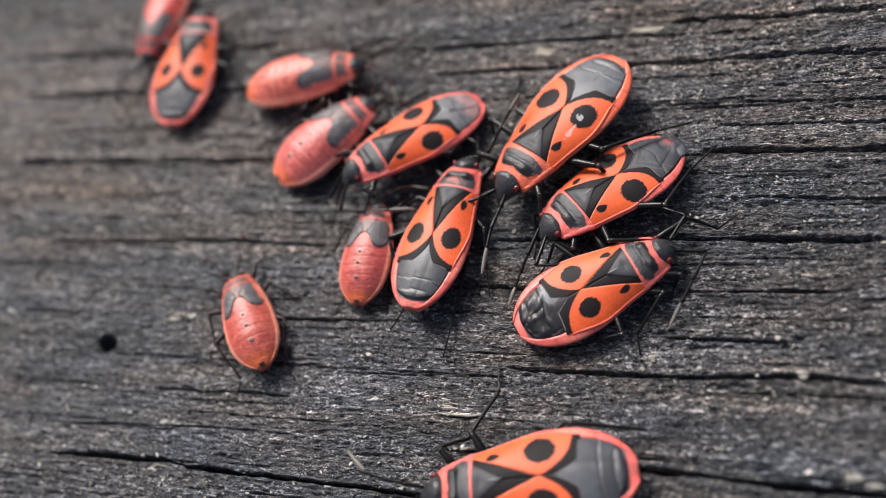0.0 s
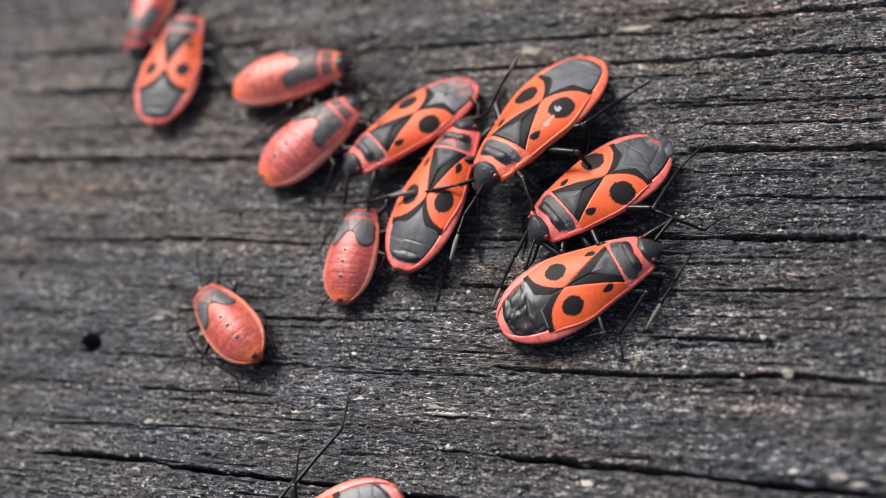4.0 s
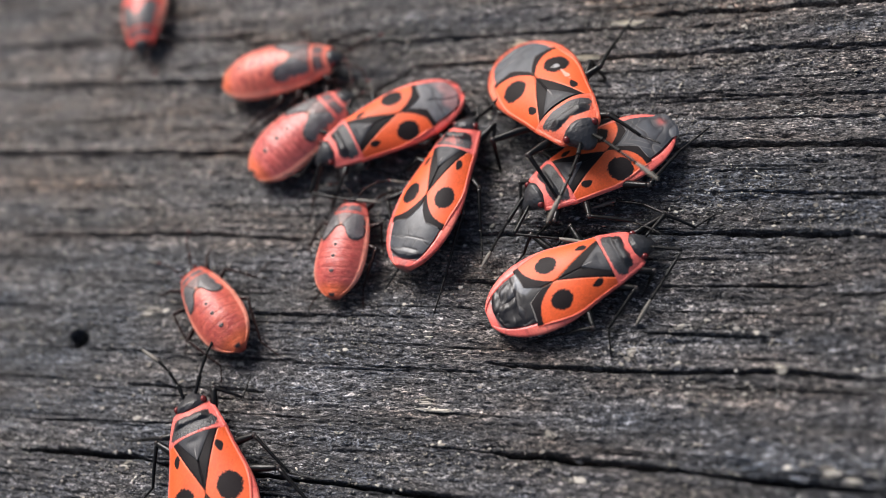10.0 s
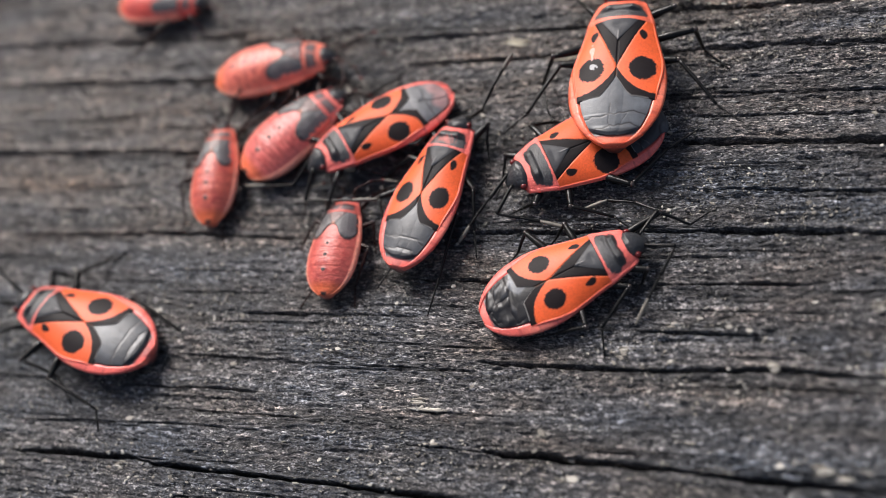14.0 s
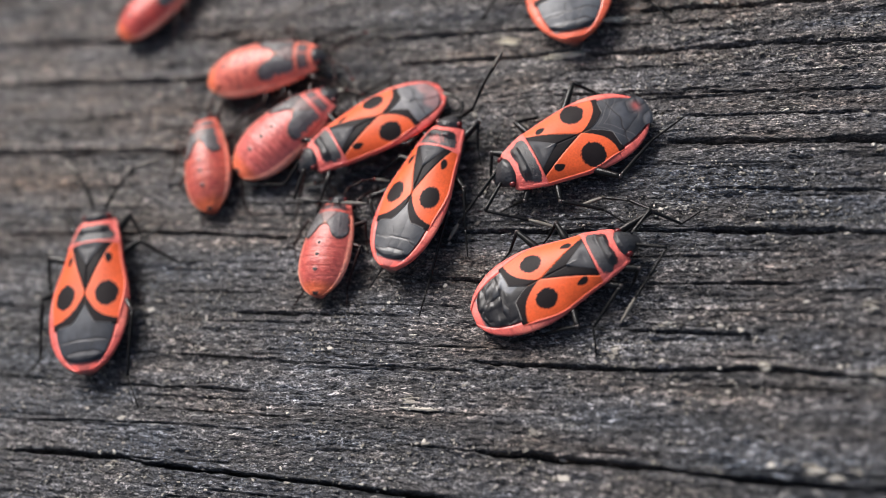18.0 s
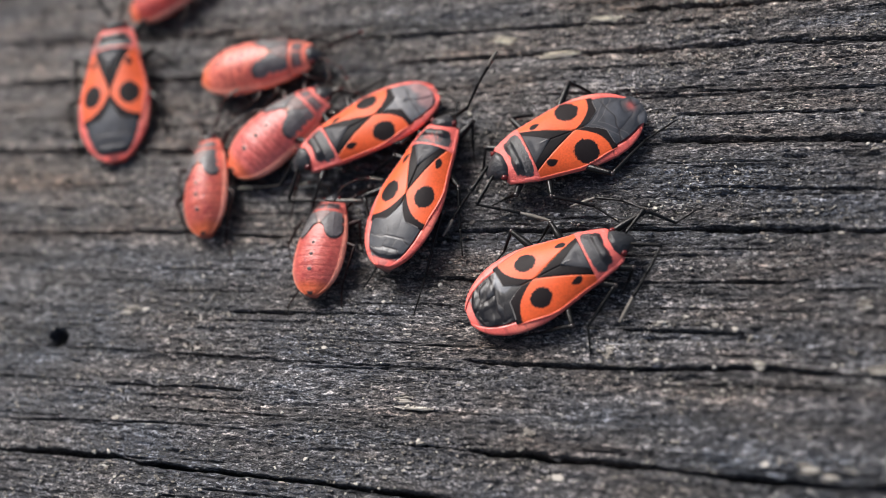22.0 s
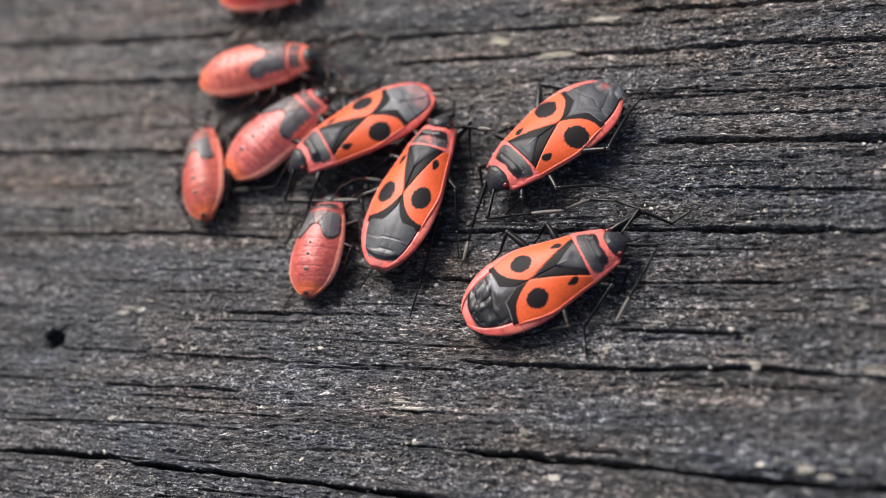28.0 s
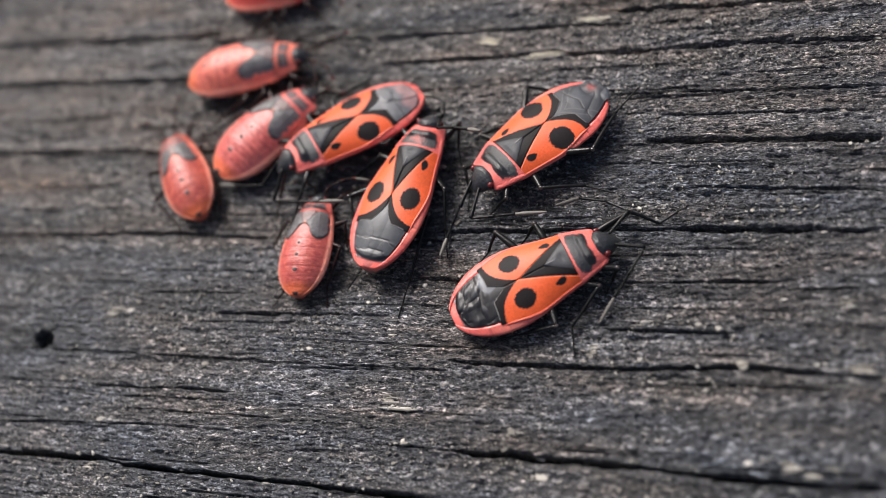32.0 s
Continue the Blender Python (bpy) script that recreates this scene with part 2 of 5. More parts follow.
# ---- mesh helpers ----
def grid_mesh(name, pts, mat, tint=None, closed=False, caps=False):
    """A mesh from a (rows, columns, 3) array in millimetres. closed: columns join round; caps: fans close both ends."""
    r, c = pts.shape[:2]
    v = (pts.reshape(-1, 3) * MM)
    i = np.arange(r * c).reshape(r, c)
    if closed:
        i = np.concatenate([i, i[:, :1]], 1)
    f = np.stack([i[:-1, :-1], i[:-1, 1:], i[1:, 1:], i[1:, :-1]], -1).reshape(-1, 4)
    faces = f if len(f) > 100000 else f.tolist()
    if caps:
        ends = np.stack([pts[0].mean(0), pts[-1].mean(0)]) * MM
        v = np.concatenate([v, ends])
        a, b = r * c, r * c + 1
        faces += [[a, i[0, j + 1], i[0, j]] for j in range(i.shape[1] - 1)]
        faces += [[b, i[-1, j], i[-1, j + 1]] for j in range(i.shape[1] - 1)]
    me = bpy.data.meshes.new(name)
    if len(faces) > 100000:
        me.vertices.add(len(v))
        me.vertices.foreach_set("co", v.ravel())
        me.loops.add(f.size)
        me.loops.foreach_set("vertex_index", f.ravel())
        me.polygons.add(len(f))
        me.polygons.foreach_set("loop_start", np.arange(len(f)) * 4)
        me.update(calc_edges=True)
    else:
        me.from_pydata(v.tolist(), [], faces)
    me.materials.append(mat)
    me.polygons.foreach_set("use_smooth", [True] * len(me.polygons))
    if tint is not None:
        t = tint.reshape(-1, 3)
        if caps:
            t = np.concatenate([t, tint[0].mean(0)[None], tint[-1].mean(0)[None]])
        at_ = me.color_attributes.new("tint", "FLOAT_COLOR", "POINT")
        at_.data.foreach_set("color", np.concatenate([t, np.ones((len(t), 1))], 1).ravel())
    me.update()
    return me


def part_of(parent, name, me, label="", where=None):
    ob = new(name, me)
    ob.parent = parent
    if where is not None:
        ob.matrix_basis = where
    if label:
        tagged(ob, label)
    return ob


def tube(name, path, radii, mat, sides=10):
    """A round tapered tube along a path in millimetres."""
    p = np.array(path, float)
    r = np.array(radii, float)
    fine = np.linspace(0, len(p) - 1, (len(p) - 1) * 5 + 1)
    idx = np.arange(len(p))
    p = np.stack([np.interp(fine, idx, p[:, k]) for k in range(3)], 1)
    r = np.interp(fine, idx, r)
    d = np.gradient(p, axis=0)
    d /= np.linalg.norm(d, axis=1)[:, None] + 1e-9
    side = np.cross(d, (0, 0, 1.0))
    side /= np.linalg.norm(side, axis=1)[:, None] + 1e-9
    upv = np.cross(side, d)
    a = np.linspace(0, 2 * np.pi, sides, endpoint=False)
    pts = p[:, None] + r[:, None, None] * (np.cos(a)[None, :, None] * side[:, None] + np.sin(a)[None, :, None] * upv[:, None])
    return grid_mesh(name, pts, mat, closed=True, caps=True)


def ball(name, rx, ry, rz, mat, rows=10, cols=14):
    th, ph = np.linspace(0.12, np.pi - 0.12, rows), np.linspace(0, 2 * np.pi, cols, endpoint=False)
    pts = np.stack([rx * np.cos(th)[:, None] * np.ones(cols), ry * np.sin(th)[:, None] * np.cos(ph), rz * np.sin(th)[:, None] * np.sin(ph)], -1)
    return grid_mesh(name, pts, mat, closed=True, caps=True)


# ---- the board ----
CRACKS = []


def crack(width, depth, *way):
    CRACKS.append((width, depth, way))


crack(0.3, 1.3, (-26.8, -13.7), (-19.0, -13.6))
crack(0.22, 0.9, (-19.0, -13.6), (-16.8, -13.9))
crack(0.30, 1.8, (-16.8, -13.9), (-7.4, -14.1), (1.9, -14.4), (5.5, -14.5))
crack(0.12, 0.5, (-1.1, -11.7), (3.7, -11.8))
crack(0.34, 1.6, (3.4, -11.8), (11.9, -12.0), (20.6, -12.3), (23.2, -12.3))
crack(0.2, 0.8, (-20.4, -9.2), (-11.4, -9.2))
crack(0.16, 0.7, (-13.2, -4.3), (-9.5, -4.3))
crack(0.42, 2.4, (12.8, 7.0), (18.8, 6.8), (24.2, 6.8))
crack(0.22, 1.0, (-32.7, 1.1), (-17.7, 1.2), (-11.5, 0.8))
crack(0.2, 0.9, (0.4, 1.2), (14.6, 1.3))
crack(0.32, 1.4, (14.6, 1.3), (23.9, 1.1))
crack(0.22, 0.8, (20.3, -2.3), (22.7, -2.2))
crack(0.14, 0.7, (11.0, -4.8), (16.5, -4.8))
crack(0.2, 0.9, (2.5, -6.9), (10.8, -7.0), (17.3, -6.6))
crack(0.24, 1.1, (17.3, -6.6), (23.5, -6.9))
crack(0.11, 0.35, (-29.5, -7.0), (-24.6, -6.9), (-16.6, -7.1), (-9.7, -7.2))
crack(0.30, 1.4, (-5.2, 13.7), (0.6, 13.8), (13.1, 13.5), (17.3, 13.6), (24.5, 13.3))
crack(0.24, 1.1, (-12.3, 16.0), (-3.2, 15.9), (5.2, 15.8), (10.6, 15.6))
crack(0.34, 1.4, (10.5, 16.7), (15.6, 16.6), (24.7, 16.6))
crack(0.4, 1.1, (-40.1, 14.1), (-28.4, 13.6), (-19.3, 13.3))
crack(0.4, 1.1, (-37.5, 7.8), (-15.5, 7.3))
crack(0.45, 0.9, (-41.6, 17.7), (-18.9, 17.2))
crack(0.18, 0.8, (-3.0, -1.8), (2.5, -1.9))
crack(0.16, 0.8, (11.5, -2.0), (18.7, -1.9))
crack(0.12, 0.5, (14.9, 3.9), (24.0, 3.5))
crack(0.12, 0.5, (-27.6, -11.8), (-15.4, -11.4))
crack(0.12, 0.5, (12.5, 10.4), (24.4, 10.1))
crack(0.12, 0.5, (13.2, 8.8), (24.3, 8.5))
crack(0.14, 0.6, (4.3, 10.7), (12.5, 10.4))

rng = np.random.default_rng(5)


def relief(x, y):
    """Height of the weathered board, in millimetres, over a grid of x and y."""
    yw = y + 0.35 * vnoise(x / 16, y / 7, 3) + 0.05 * vnoise(x / 5, y / 2.5, 4)
    h = 0.17 * vnoise(x / 30, yw / 5, 11) + 0.08 * vnoise(x / 14, yw / 1.1, 12)
    h += 0.05 * vnoise(x / 6, yw / 0.42, 13) + 0.045 * vnoise(x / 2.6, yw / 0.2, 14)
    h += 0.05 * vnoise(x / 1.1, yw / 0.15, 15) + 0.05 * vnoise(x / 0.5, yw / 0.14, 16) + 0.085 * vnoise(x / 0.26, yw / 0.105, 17)
    h -= 0.07 * smooth(0.35, 0.8, vnoise(x / 0.6, yw / 0.2, 18)) * smooth(-0.3, 0.4, vnoise(x / 5, yw / 2.5, 19))
    groove = np.abs(vnoise(x / 11, yw / 0.62, 21))
    h -= 0.10 * (1 - smooth(0.0, 0.12, groove)) * smooth(0.0, 0.6, vnoise(x / 7, yw / 3, 22))
    fine = np.abs(vnoise(x / 5, yw / 0.34, 23))
    h -= 0.10 * (1 - smooth(0.0, 0.12, fine)) * smooth(0.0, 0.6, vnoise(x / 4, yw / 1.5, 24))
    return h


def carve(h, x, y):
    for n_, (width, depth, way) in enumerate(CRACKS):
        px, py = [a for a, _ in way], [b for _, b in way]
        lo, hi = px[0] - 0.8, px[-1] + 0.8
        cx = np.where((x[:, 0] > lo) & (x[:, 0] < hi))[0]
        if not len(cx):
            continue
        xs = x[cx]
        yc = np.interp(xs[:, 0], px, py) + (0.02 + 0.16 * width) * vnoise(xs[:, 0] / 1.9, xs[:, 0] * 0, 40 + n_) + 0.15 * width * vnoise(xs[:, 0] / 0.45, xs[:, 0] * 0, 80 + n_)
        wide = width * (0.70 + 0.38 * vnoise(xs[:, 0] / 2.2, xs[:, 0] * 0, 120 + n_))
        taper = smooth(lo, lo + 1.6, xs[:, 0]) * (1 - smooth(hi - 1.6, hi, xs[:, 0]))
        d = (y[cx] - yc[:, None]) / np.maximum(wide * 0.5, 0.03)[:, None]
        h[cx] -= (depth * taper)[:, None] * np.exp(-np.abs(d) ** 5)
        h[cx] += (0.10 * taper)[:, None] * np.exp(-((d - 2.2) / 1.5) ** 2)
    return h


def small_cracks():
    for _ in range(170):
        cx, cy, ln = rng.uniform(-46, 26), rng.uniform(-18, 25), rng.uniform(2, 10)
        tilt = rng.normal(0, 0.012)
        CRACKS.append((rng.uniform(0.04, 0.09), rng.uniform(0.2, 0.55), ((cx - ln / 2, cy - tilt * ln / 2), (cx + ln / 2, cy + tilt * ln / 2))))


def board_axis(lo, hi, step, a, b, coarse):
    return np.concatenate([np.linspace(a, lo, coarse, endpoint=False), np.arange(lo, hi, step), np.linspace(hi, b, coarse)])


SURFACE = []


def build_board():
    small_cracks()
    xs, ys = board_axis(-48, 26, 0.105, -260, 240, 40), board_axis(-18, 25, 0.05, -70, 75, 30)
    x, y = np.meshgrid(xs, ys, indexing="ij")
    h = carve(relief(x, y), x, y)
    hole = np.hypot(x + 25.5, (y + 6.4) * 1.1)
    h -= 2.2 * (1 - smooth(0.40, 0.62, hole * 0.80 + 0.07 * vnoise(x / 0.3, y / 0.3, 9)))
    h -= 0.12
    SURFACE.extend((xs, ys, h))
    pts = np.stack([x, y, h], -1)
    skirt = pts.copy()
    skirt[..., 2] = -38
    full = np.concatenate([skirt[:1], pts, skirt[-1:]], 0)
    left, right = full[:, :1].copy(), full[:, -1:].copy()
    left[..., 2], right[..., 2] = -38, -38
    full = np.concatenate([left, full, right], 1)
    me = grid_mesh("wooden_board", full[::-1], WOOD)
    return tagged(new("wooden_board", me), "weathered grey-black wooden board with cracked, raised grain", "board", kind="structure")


board = build_board()


def ground_sheet():
    t = np.concatenate([-np.geomspace(400000, 300, 14), [0], np.geomspace(300, 400000, 14)])
    x, y = np.meshgrid(t, t, indexing="ij")
    z = -38 - 3 + 2 * vnoise(x / 90, y / 90, 7)
    return tagged(new("ground", grid_mesh("ground", np.stack([x, y, z], -1)[::-1], SOIL)), "bare brown soil under the board", "ground", kind="structure")


ground_sheet()


def height_at(x, y):
    xs, ys, h = SURFACE
    return float(h[np.searchsorted(xs, x), np.searchsorted(ys, y)])


def flake_points(cx, cy, cz, ln, wd, th, yaw):
    c, s = math.cos(yaw), math.sin(yaw)
    out = []
    for zz, k in ((-th, 1.0), (th, 0.7)):
        for a, b in ((-1, -0.5), (-0.4, -1), (0.7, -0.8), (1, 0.2), (0.3, 1), (-0.8, 0.7)):
            u, v = a * ln * k / 2 * rng.uniform(0.7, 1.2), b * wd * k / 2 * rng.uniform(0.7, 1.2)
            out.append(((cx + u * c - v * s) * MM, (cy + u * s + v * c) * MM, (cz + zz) * MM))
    return out


FLAKE_FACES = [(6, 7, 8, 9, 10, 11)] + [(i, (i + 1) % 6, 6 + (i + 1) % 6, 6 + i) for i in range(6)]


# pale crumbly spots of the board: x, y and how many crumbs lie there
BLEACHED = (
    (-19.9, -4.3, 8), (-14.1, -4.8, 6), (-11.7, -1.7, 5), (-11.5, -0.3, 6), (-1.2, -9.2, 6), (-0.7, -9.7, 8),
    (-19.4, -13.5, 9), (-0.0, -11.6, 6), (10.0, -5.9, 6), (12.5, -4.5, 8), (12.7, -6.5, 5), (17.2, -6.4, 7),
    (22.4, -6.5, 9), (6.0, -10.6, 6), (7.0, -12.9, 7), (8.7, -13.0, 6), (21.6, -11.5, 6), (18.5, -11.2, 5),
    (13.0, -10.7, 5), (12.0, 2.6, 7), (15.2, 1.5, 5), (13.9, 4.5, 7), (-27.2, 4.0, 8), (-24.2, 7.9, 5),
    (-29.6, 0.3, 9), (-11.8, 15.3, 8), (-6.7, 14.8, 10), (-21.2, 1.6, 6), (16.9, 4.9, 6), (19.0, 8.9, 6),
    (14.2, 14.4, 7), (22.1, 13.7, 8),
)


def flakes():
    v, f = [], []

    def crumb(px, py, size):
        base = len(v)
        ln = size * rng.uniform(0.7, 1.7)
        v.extend(flake_points(px, py, height_at(px, py) + 0.06, ln, size * rng.uniform(0.45, 0.95), rng.uniform(0.03, 0.06), rng.normal(0, 0.5)))
        f.extend(tuple(base + i for i in q) for q in FLAKE_FACES)

    for x, y, many in BLEACHED:
        for _ in range(many):
            crumb(x + rng.normal(0, 0.05 * many), y + rng.normal(0, 0.014 * many), 0.09 * math.exp(rng.normal(0.2, 0.55)))
    count = 0
    while count < 9000:
        x, y = rng.uniform(-44, 25), rng.uniform(-17, 24)
        if vnoise(x / 5, y / 2.0, 31) + 0.6 * vnoise(x / 1.5, y / 0.8, 32) < rng.uniform(-0.1, 1.0):
            continue
        crumb(x, y, min(0.075 * math.exp(rng.normal(0, 0.55)), 0.34))
        count += 1
    for _ in range(320):
        crumb(rng.uniform(-44, 25), rng.uniform(-17, 24), min(0.20 * math.exp(rng.normal(0, 0.35)), 0.42))
    me = bpy.data.meshes.new("wood_flecks")
    me.from_pydata(v, [], f)
    me.materials.append(FLAKE)
    ob = part_of(board, "wood_flecks", me, "pale bleached wood fibres")
    tagged(ob, kind="stuff")


flakes()


def splinter(x, y, ln, wd, mat=FLAKE, thick=0.055):
    """A frayed sliver: a few pale fibres side by side, each with its own length and broken ends."""
    v, f = [], []
    many = max(3, round(wd / 0.075))
    for i in range(many):
        off = ((i + 0.5) / many - 0.5) * wd
        half = ln / 2 * rng.uniform(0.55, 1.1) * (1 - 0.5 * abs(off) / wd)
        mid = rng.uniform(-0.25, 0.25) * ln
        steps = np.linspace(-half, half, 6)
        r = thick * np.array([0.2, 0.75, 1.0, 0.95, 0.7, 0.2]) * rng.uniform(0.7, 1.3)
        base = len(v)
        for j, a in enumerate(steps):
            px, py = x + mid + a, y + off + 0.04 * vnoise(a * 3, i * 7.0, 71) + rng.normal(0, 0.008)
            top = max(height_at(px, py + d) for d in (-0.35, 0, 0.35)) + 0.03 + rng.uniform(0, 0.03)
            for dy, dz in ((-1, 0), (0, 0.9), (1, 0), (0, -0.9)):
                v.append((px * MM, (py + dy * r[j]) * MM, (top + dz * r[j]) * MM))
        f.extend((base + 4 * j + q, base + 4 * j + (q + 1) % 4, base + 4 * j + 4 + (q + 1) % 4, base + 4 * j + 4 + q) for j in range(5) for q in range(4))
        f.extend(((base + 3, base + 2, base + 1, base), (base + 20, base + 21, base + 22, base + 23)))
    me = bpy.data.meshes.new("splinter")
    me.from_pydata(v, [], f)
    me.materials.append(mat)
    part_of(board, "splinter", me)


splinter(-1.1, -9.2, 1.1, 0.45)
splinter(-0.6, -9.7, 1.9, 0.16)
splinter(9.9, -5.8, 0.55, 0.35)
splinter(17.6, -6.6, 0.7, 0.35)
splinter(12.5, -4.4, 0.8, 0.25)
splinter(15.2, -4.4, 0.4, 0.2)
splinter(-1.5, -5.5, 0.5, 0.25)
splinter(1.8, 14.9, 1.7, 0.5, SLIVER, 0.075)
splinter(8.2, 16.1, 1.8, 0.3, SLIVER, 0.075)
splinter(5.6, 13.6, 2.4, 0.35, SLIVER, 0.075)
splinter(13.0, 14.3, 0.7, 0.35)
splinter(-20.5, -4.4, 1.5, 0.6)
splinter(-19.3, -14.1, 0.6, 0.5)
splinter(19.7, -11.5, 1.0, 0.5)
splinter(-9.6, -1.6, 0.6, 0.35)
splinter(23.0, -6.5, 1.5, 0.45)
splinter(22.6, -3.1, 0.8, 0.55)
splinter(20.7, -11.9, 0.9, 0.3)


# ---- bugs ----
def table(u, *pairs):
    us, vs = np.array(pairs[::2], float), np.array(pairs[1::2], float)
    n_ = len(us)
    m = np.zeros(n_)
    d = np.diff(vs) / np.diff(us)
    for i in range(1, n_ - 1):
        m[i] = 0 if d[i - 1] * d[i] <= 0 else 2 * d[i - 1] * d[i] / (d[i - 1] + d[i])
    m[0], m[-1] = d[0], d[-1]
    u = np.clip(u, us[0], us[-1])
    k = np.clip(np.searchsorted(us, u, "right") - 1, 0, n_ - 2)
    hh = us[k + 1] - us[k]
    t = (u - us[k]) / hh
    return ((2 * t ** 3 - 3 * t ** 2 + 1) * vs[k] + (t ** 3 - 2 * t ** 2 + t) * hh * m[k]
            + (-2 * t ** 3 + 3 * t ** 2) * vs[k + 1] + (t ** 3 - t ** 2) * hh * m[k + 1])


ORANGE, RIM, INK, PALE = (0.74, 0.104, 0.024), (0.80, 0.145, 0.118), (0.014, 0.011, 0.012), (0.85, 0.30, 0.20)
SLATE, SCARLET, ROSE = (0.045, 0.046, 0.050), (0.66, 0.080, 0.058), (0.66, 0.145, 0.122)


def paint(shape, colour):
    return np.ones((*shape, 1)) * np.array(colour)


def over(tint, mask, colour):
    return tint * (1 - mask[..., None]) + mask[..., None] * np.array(colour)


class Adult:
    """Outline and heights of a grown bug, nine millimetres from the collar to the tail."""
    length = 9.0

    def __init__(self, fat=0.0, rim=RIM):
        self.fat, self.rim = fat, rim

    def width(self, u):
        lean = table(u, 0, 0.98, .015, 1.12, .04, 1.22, .08, 1.35, .15, 1.54, .2, 1.66, .3, 1.78, .4, 1.88, .5, 1.95, .6, 1.98, .7, 1.94, .8, 1.77, .87, 1.52, .93, 1.20, .97, .86, 1, .48)
        return lean * (1 + self.fat * smooth(0.19, 0.60, u))

    def crest(self, u):
        return table(u, 0, 1.52, .1, 1.78, .2, 1.86, .35, 1.86, .55, 1.76, .7, 1.66, .85, 1.48, 1, 1.20)

    def edge(self, u):
        return table(u, 0, 1.02, .2, 1.18, .5, 1.20, .8, 1.15, 1, 1.08)

    def dorsal(self, u, q):
        return self.edge(u) + (self.crest(u) - self.edge(u)) * (1 - np.abs(q) ** 2.5)

    def x(self, u):
        return self.length * (0.5 - u)


class Nymph(Adult):
    length = 6.6

    def width(self, u):
        return table(u, 0, 0.92, .05, 1.10, .12, 1.32, .22, 1.55, .35, 1.76, .5, 1.90, .62, 1.92, .74, 1.82, .84, 1.58, .91, 1.26, .96, .92, 1, .50)

    def crest(self, u):
        return table(u, 0, 1.25, .12, 1.56, .3, 1.86, .5, 1.98, .7, 1.88, .85, 1.56, 1, .98)

    def edge(self, u):
        return table(u, 0, .80, .3, .88, .6, .88, .85, .84, 1, .80)


def shell(form, u0, u1, rows, half, belly, lift=0.0, inset=1.0, notch=0.0):
    """A closed body ring by ring: u, q and the points; the first 2*half+1 columns lie on the back."""
    u = np.linspace(u0, u1, rows)[:, None]
    q = np.linspace(-1, 1, 2 * half + 1)[None]
    w = form.width(u) * inset
    top = np.stack([np.broadcast_to(form.x(u), (rows, q.shape[1])), q * w, form.dorsal(u, q) + lift], -1)
    qb = np.linspace(1, -1, 2 * half + 1)[None, 1:-1]
    tuck = smooth(0.0, 0.10, 1 - np.abs(qb))
    zb = form.edge(u) - 0.09 - 0.09 * tuck - (form.edge(u) - 0.18 - belly) * (1 - np.abs(qb) ** 2.4) ** 0.7
    low = np.stack([np.broadcast_to(form.x(u), (rows, qb.shape[1])), qb * w * (0.99 - 0.19 * tuck), zb + lift], -1)
    pts = np.concatenate([top, low], 1)
    if notch:
        fade = np.linspace(1, 0, rows)[:, None]
        qq = np.concatenate([np.broadcast_to(q, (rows, q.shape[1])), np.broadcast_to(qb, (rows, qb.shape[1]))], 1)
        pts[..., 0] -= notch * fade * (1 - qq ** 2)
    return u, q, qb, pts


def abdomen_mesh(form, style):
    rows, half = 90, 30
    girth = 0.70 if style == "worn" else 0.74
    u, q, qb, pts = shell(form, 0.17, 1.0, rows, half, 0.38, lift=-0.05)
    n_top = q.shape[1]
    aq = np.abs(q) * np.ones_like(u)
    pts[:, :n_top, 2] += 0.10 * smooth(girth, girth + 0.08, aq) - 0.06 * smooth(0.96, 1.0, aq)
    seams = np.abs(((u - 0.30) / 0.115) % 1 - 0.5)
    pts[:, :n_top, 2] -= 0.035 * (1 - smooth(0.0, 0.06, seams)) * smooth(0.4, 0.6, u)
    tint = paint((rows, pts.shape[1]), form.rim)
    inner = np.concatenate([(1 - smooth(girth - 0.03, girth + 0.02, aq)) * (1 - smooth(0.945, 0.965, u)), smooth(0.0, 0.03, 0.955 - np.abs(qb)) * np.ones_like(u)], 1)
    tint = over(tint, inner, SLATE if style != "rosy" else (0.16, 0.06, 0.06))
    notch = (1 - smooth(0.02, 0.07, seams)) * smooth(0.55, 0.62, u) * smooth(girth, girth + 0.05, aq)
    tint[:, :n_top] = over(tint[:, :n_top], 0.55 * notch, (0.35, 0.05, 0.04))
    patch = np.concatenate([smooth(0.2, 0.6, vnoise(u * 14, q * 3, 61)) * np.ones_like(aq), np.zeros_like(qb) * u], 1)
    patch = patch * np.concatenate([smooth(0.78, 0.85, aq), np.zeros_like(qb) * u], 1)
    tint = over(tint, patch * 0.35, PALE)
    across = np.concatenate([aq, np.abs(qb) * np.ones_like(u)], 1)
    tail = smooth(0.975, 0.99, u + 0.02 * (1 - across)) * (1 - smooth(0.30, 0.45, across))
    tint = over(tint, tail * (0.0 if style in ("worn", "pale") else 0.45), INK)
    return grid_mesh("abdomen", pts, SHELL, tint, closed=True, caps=True)


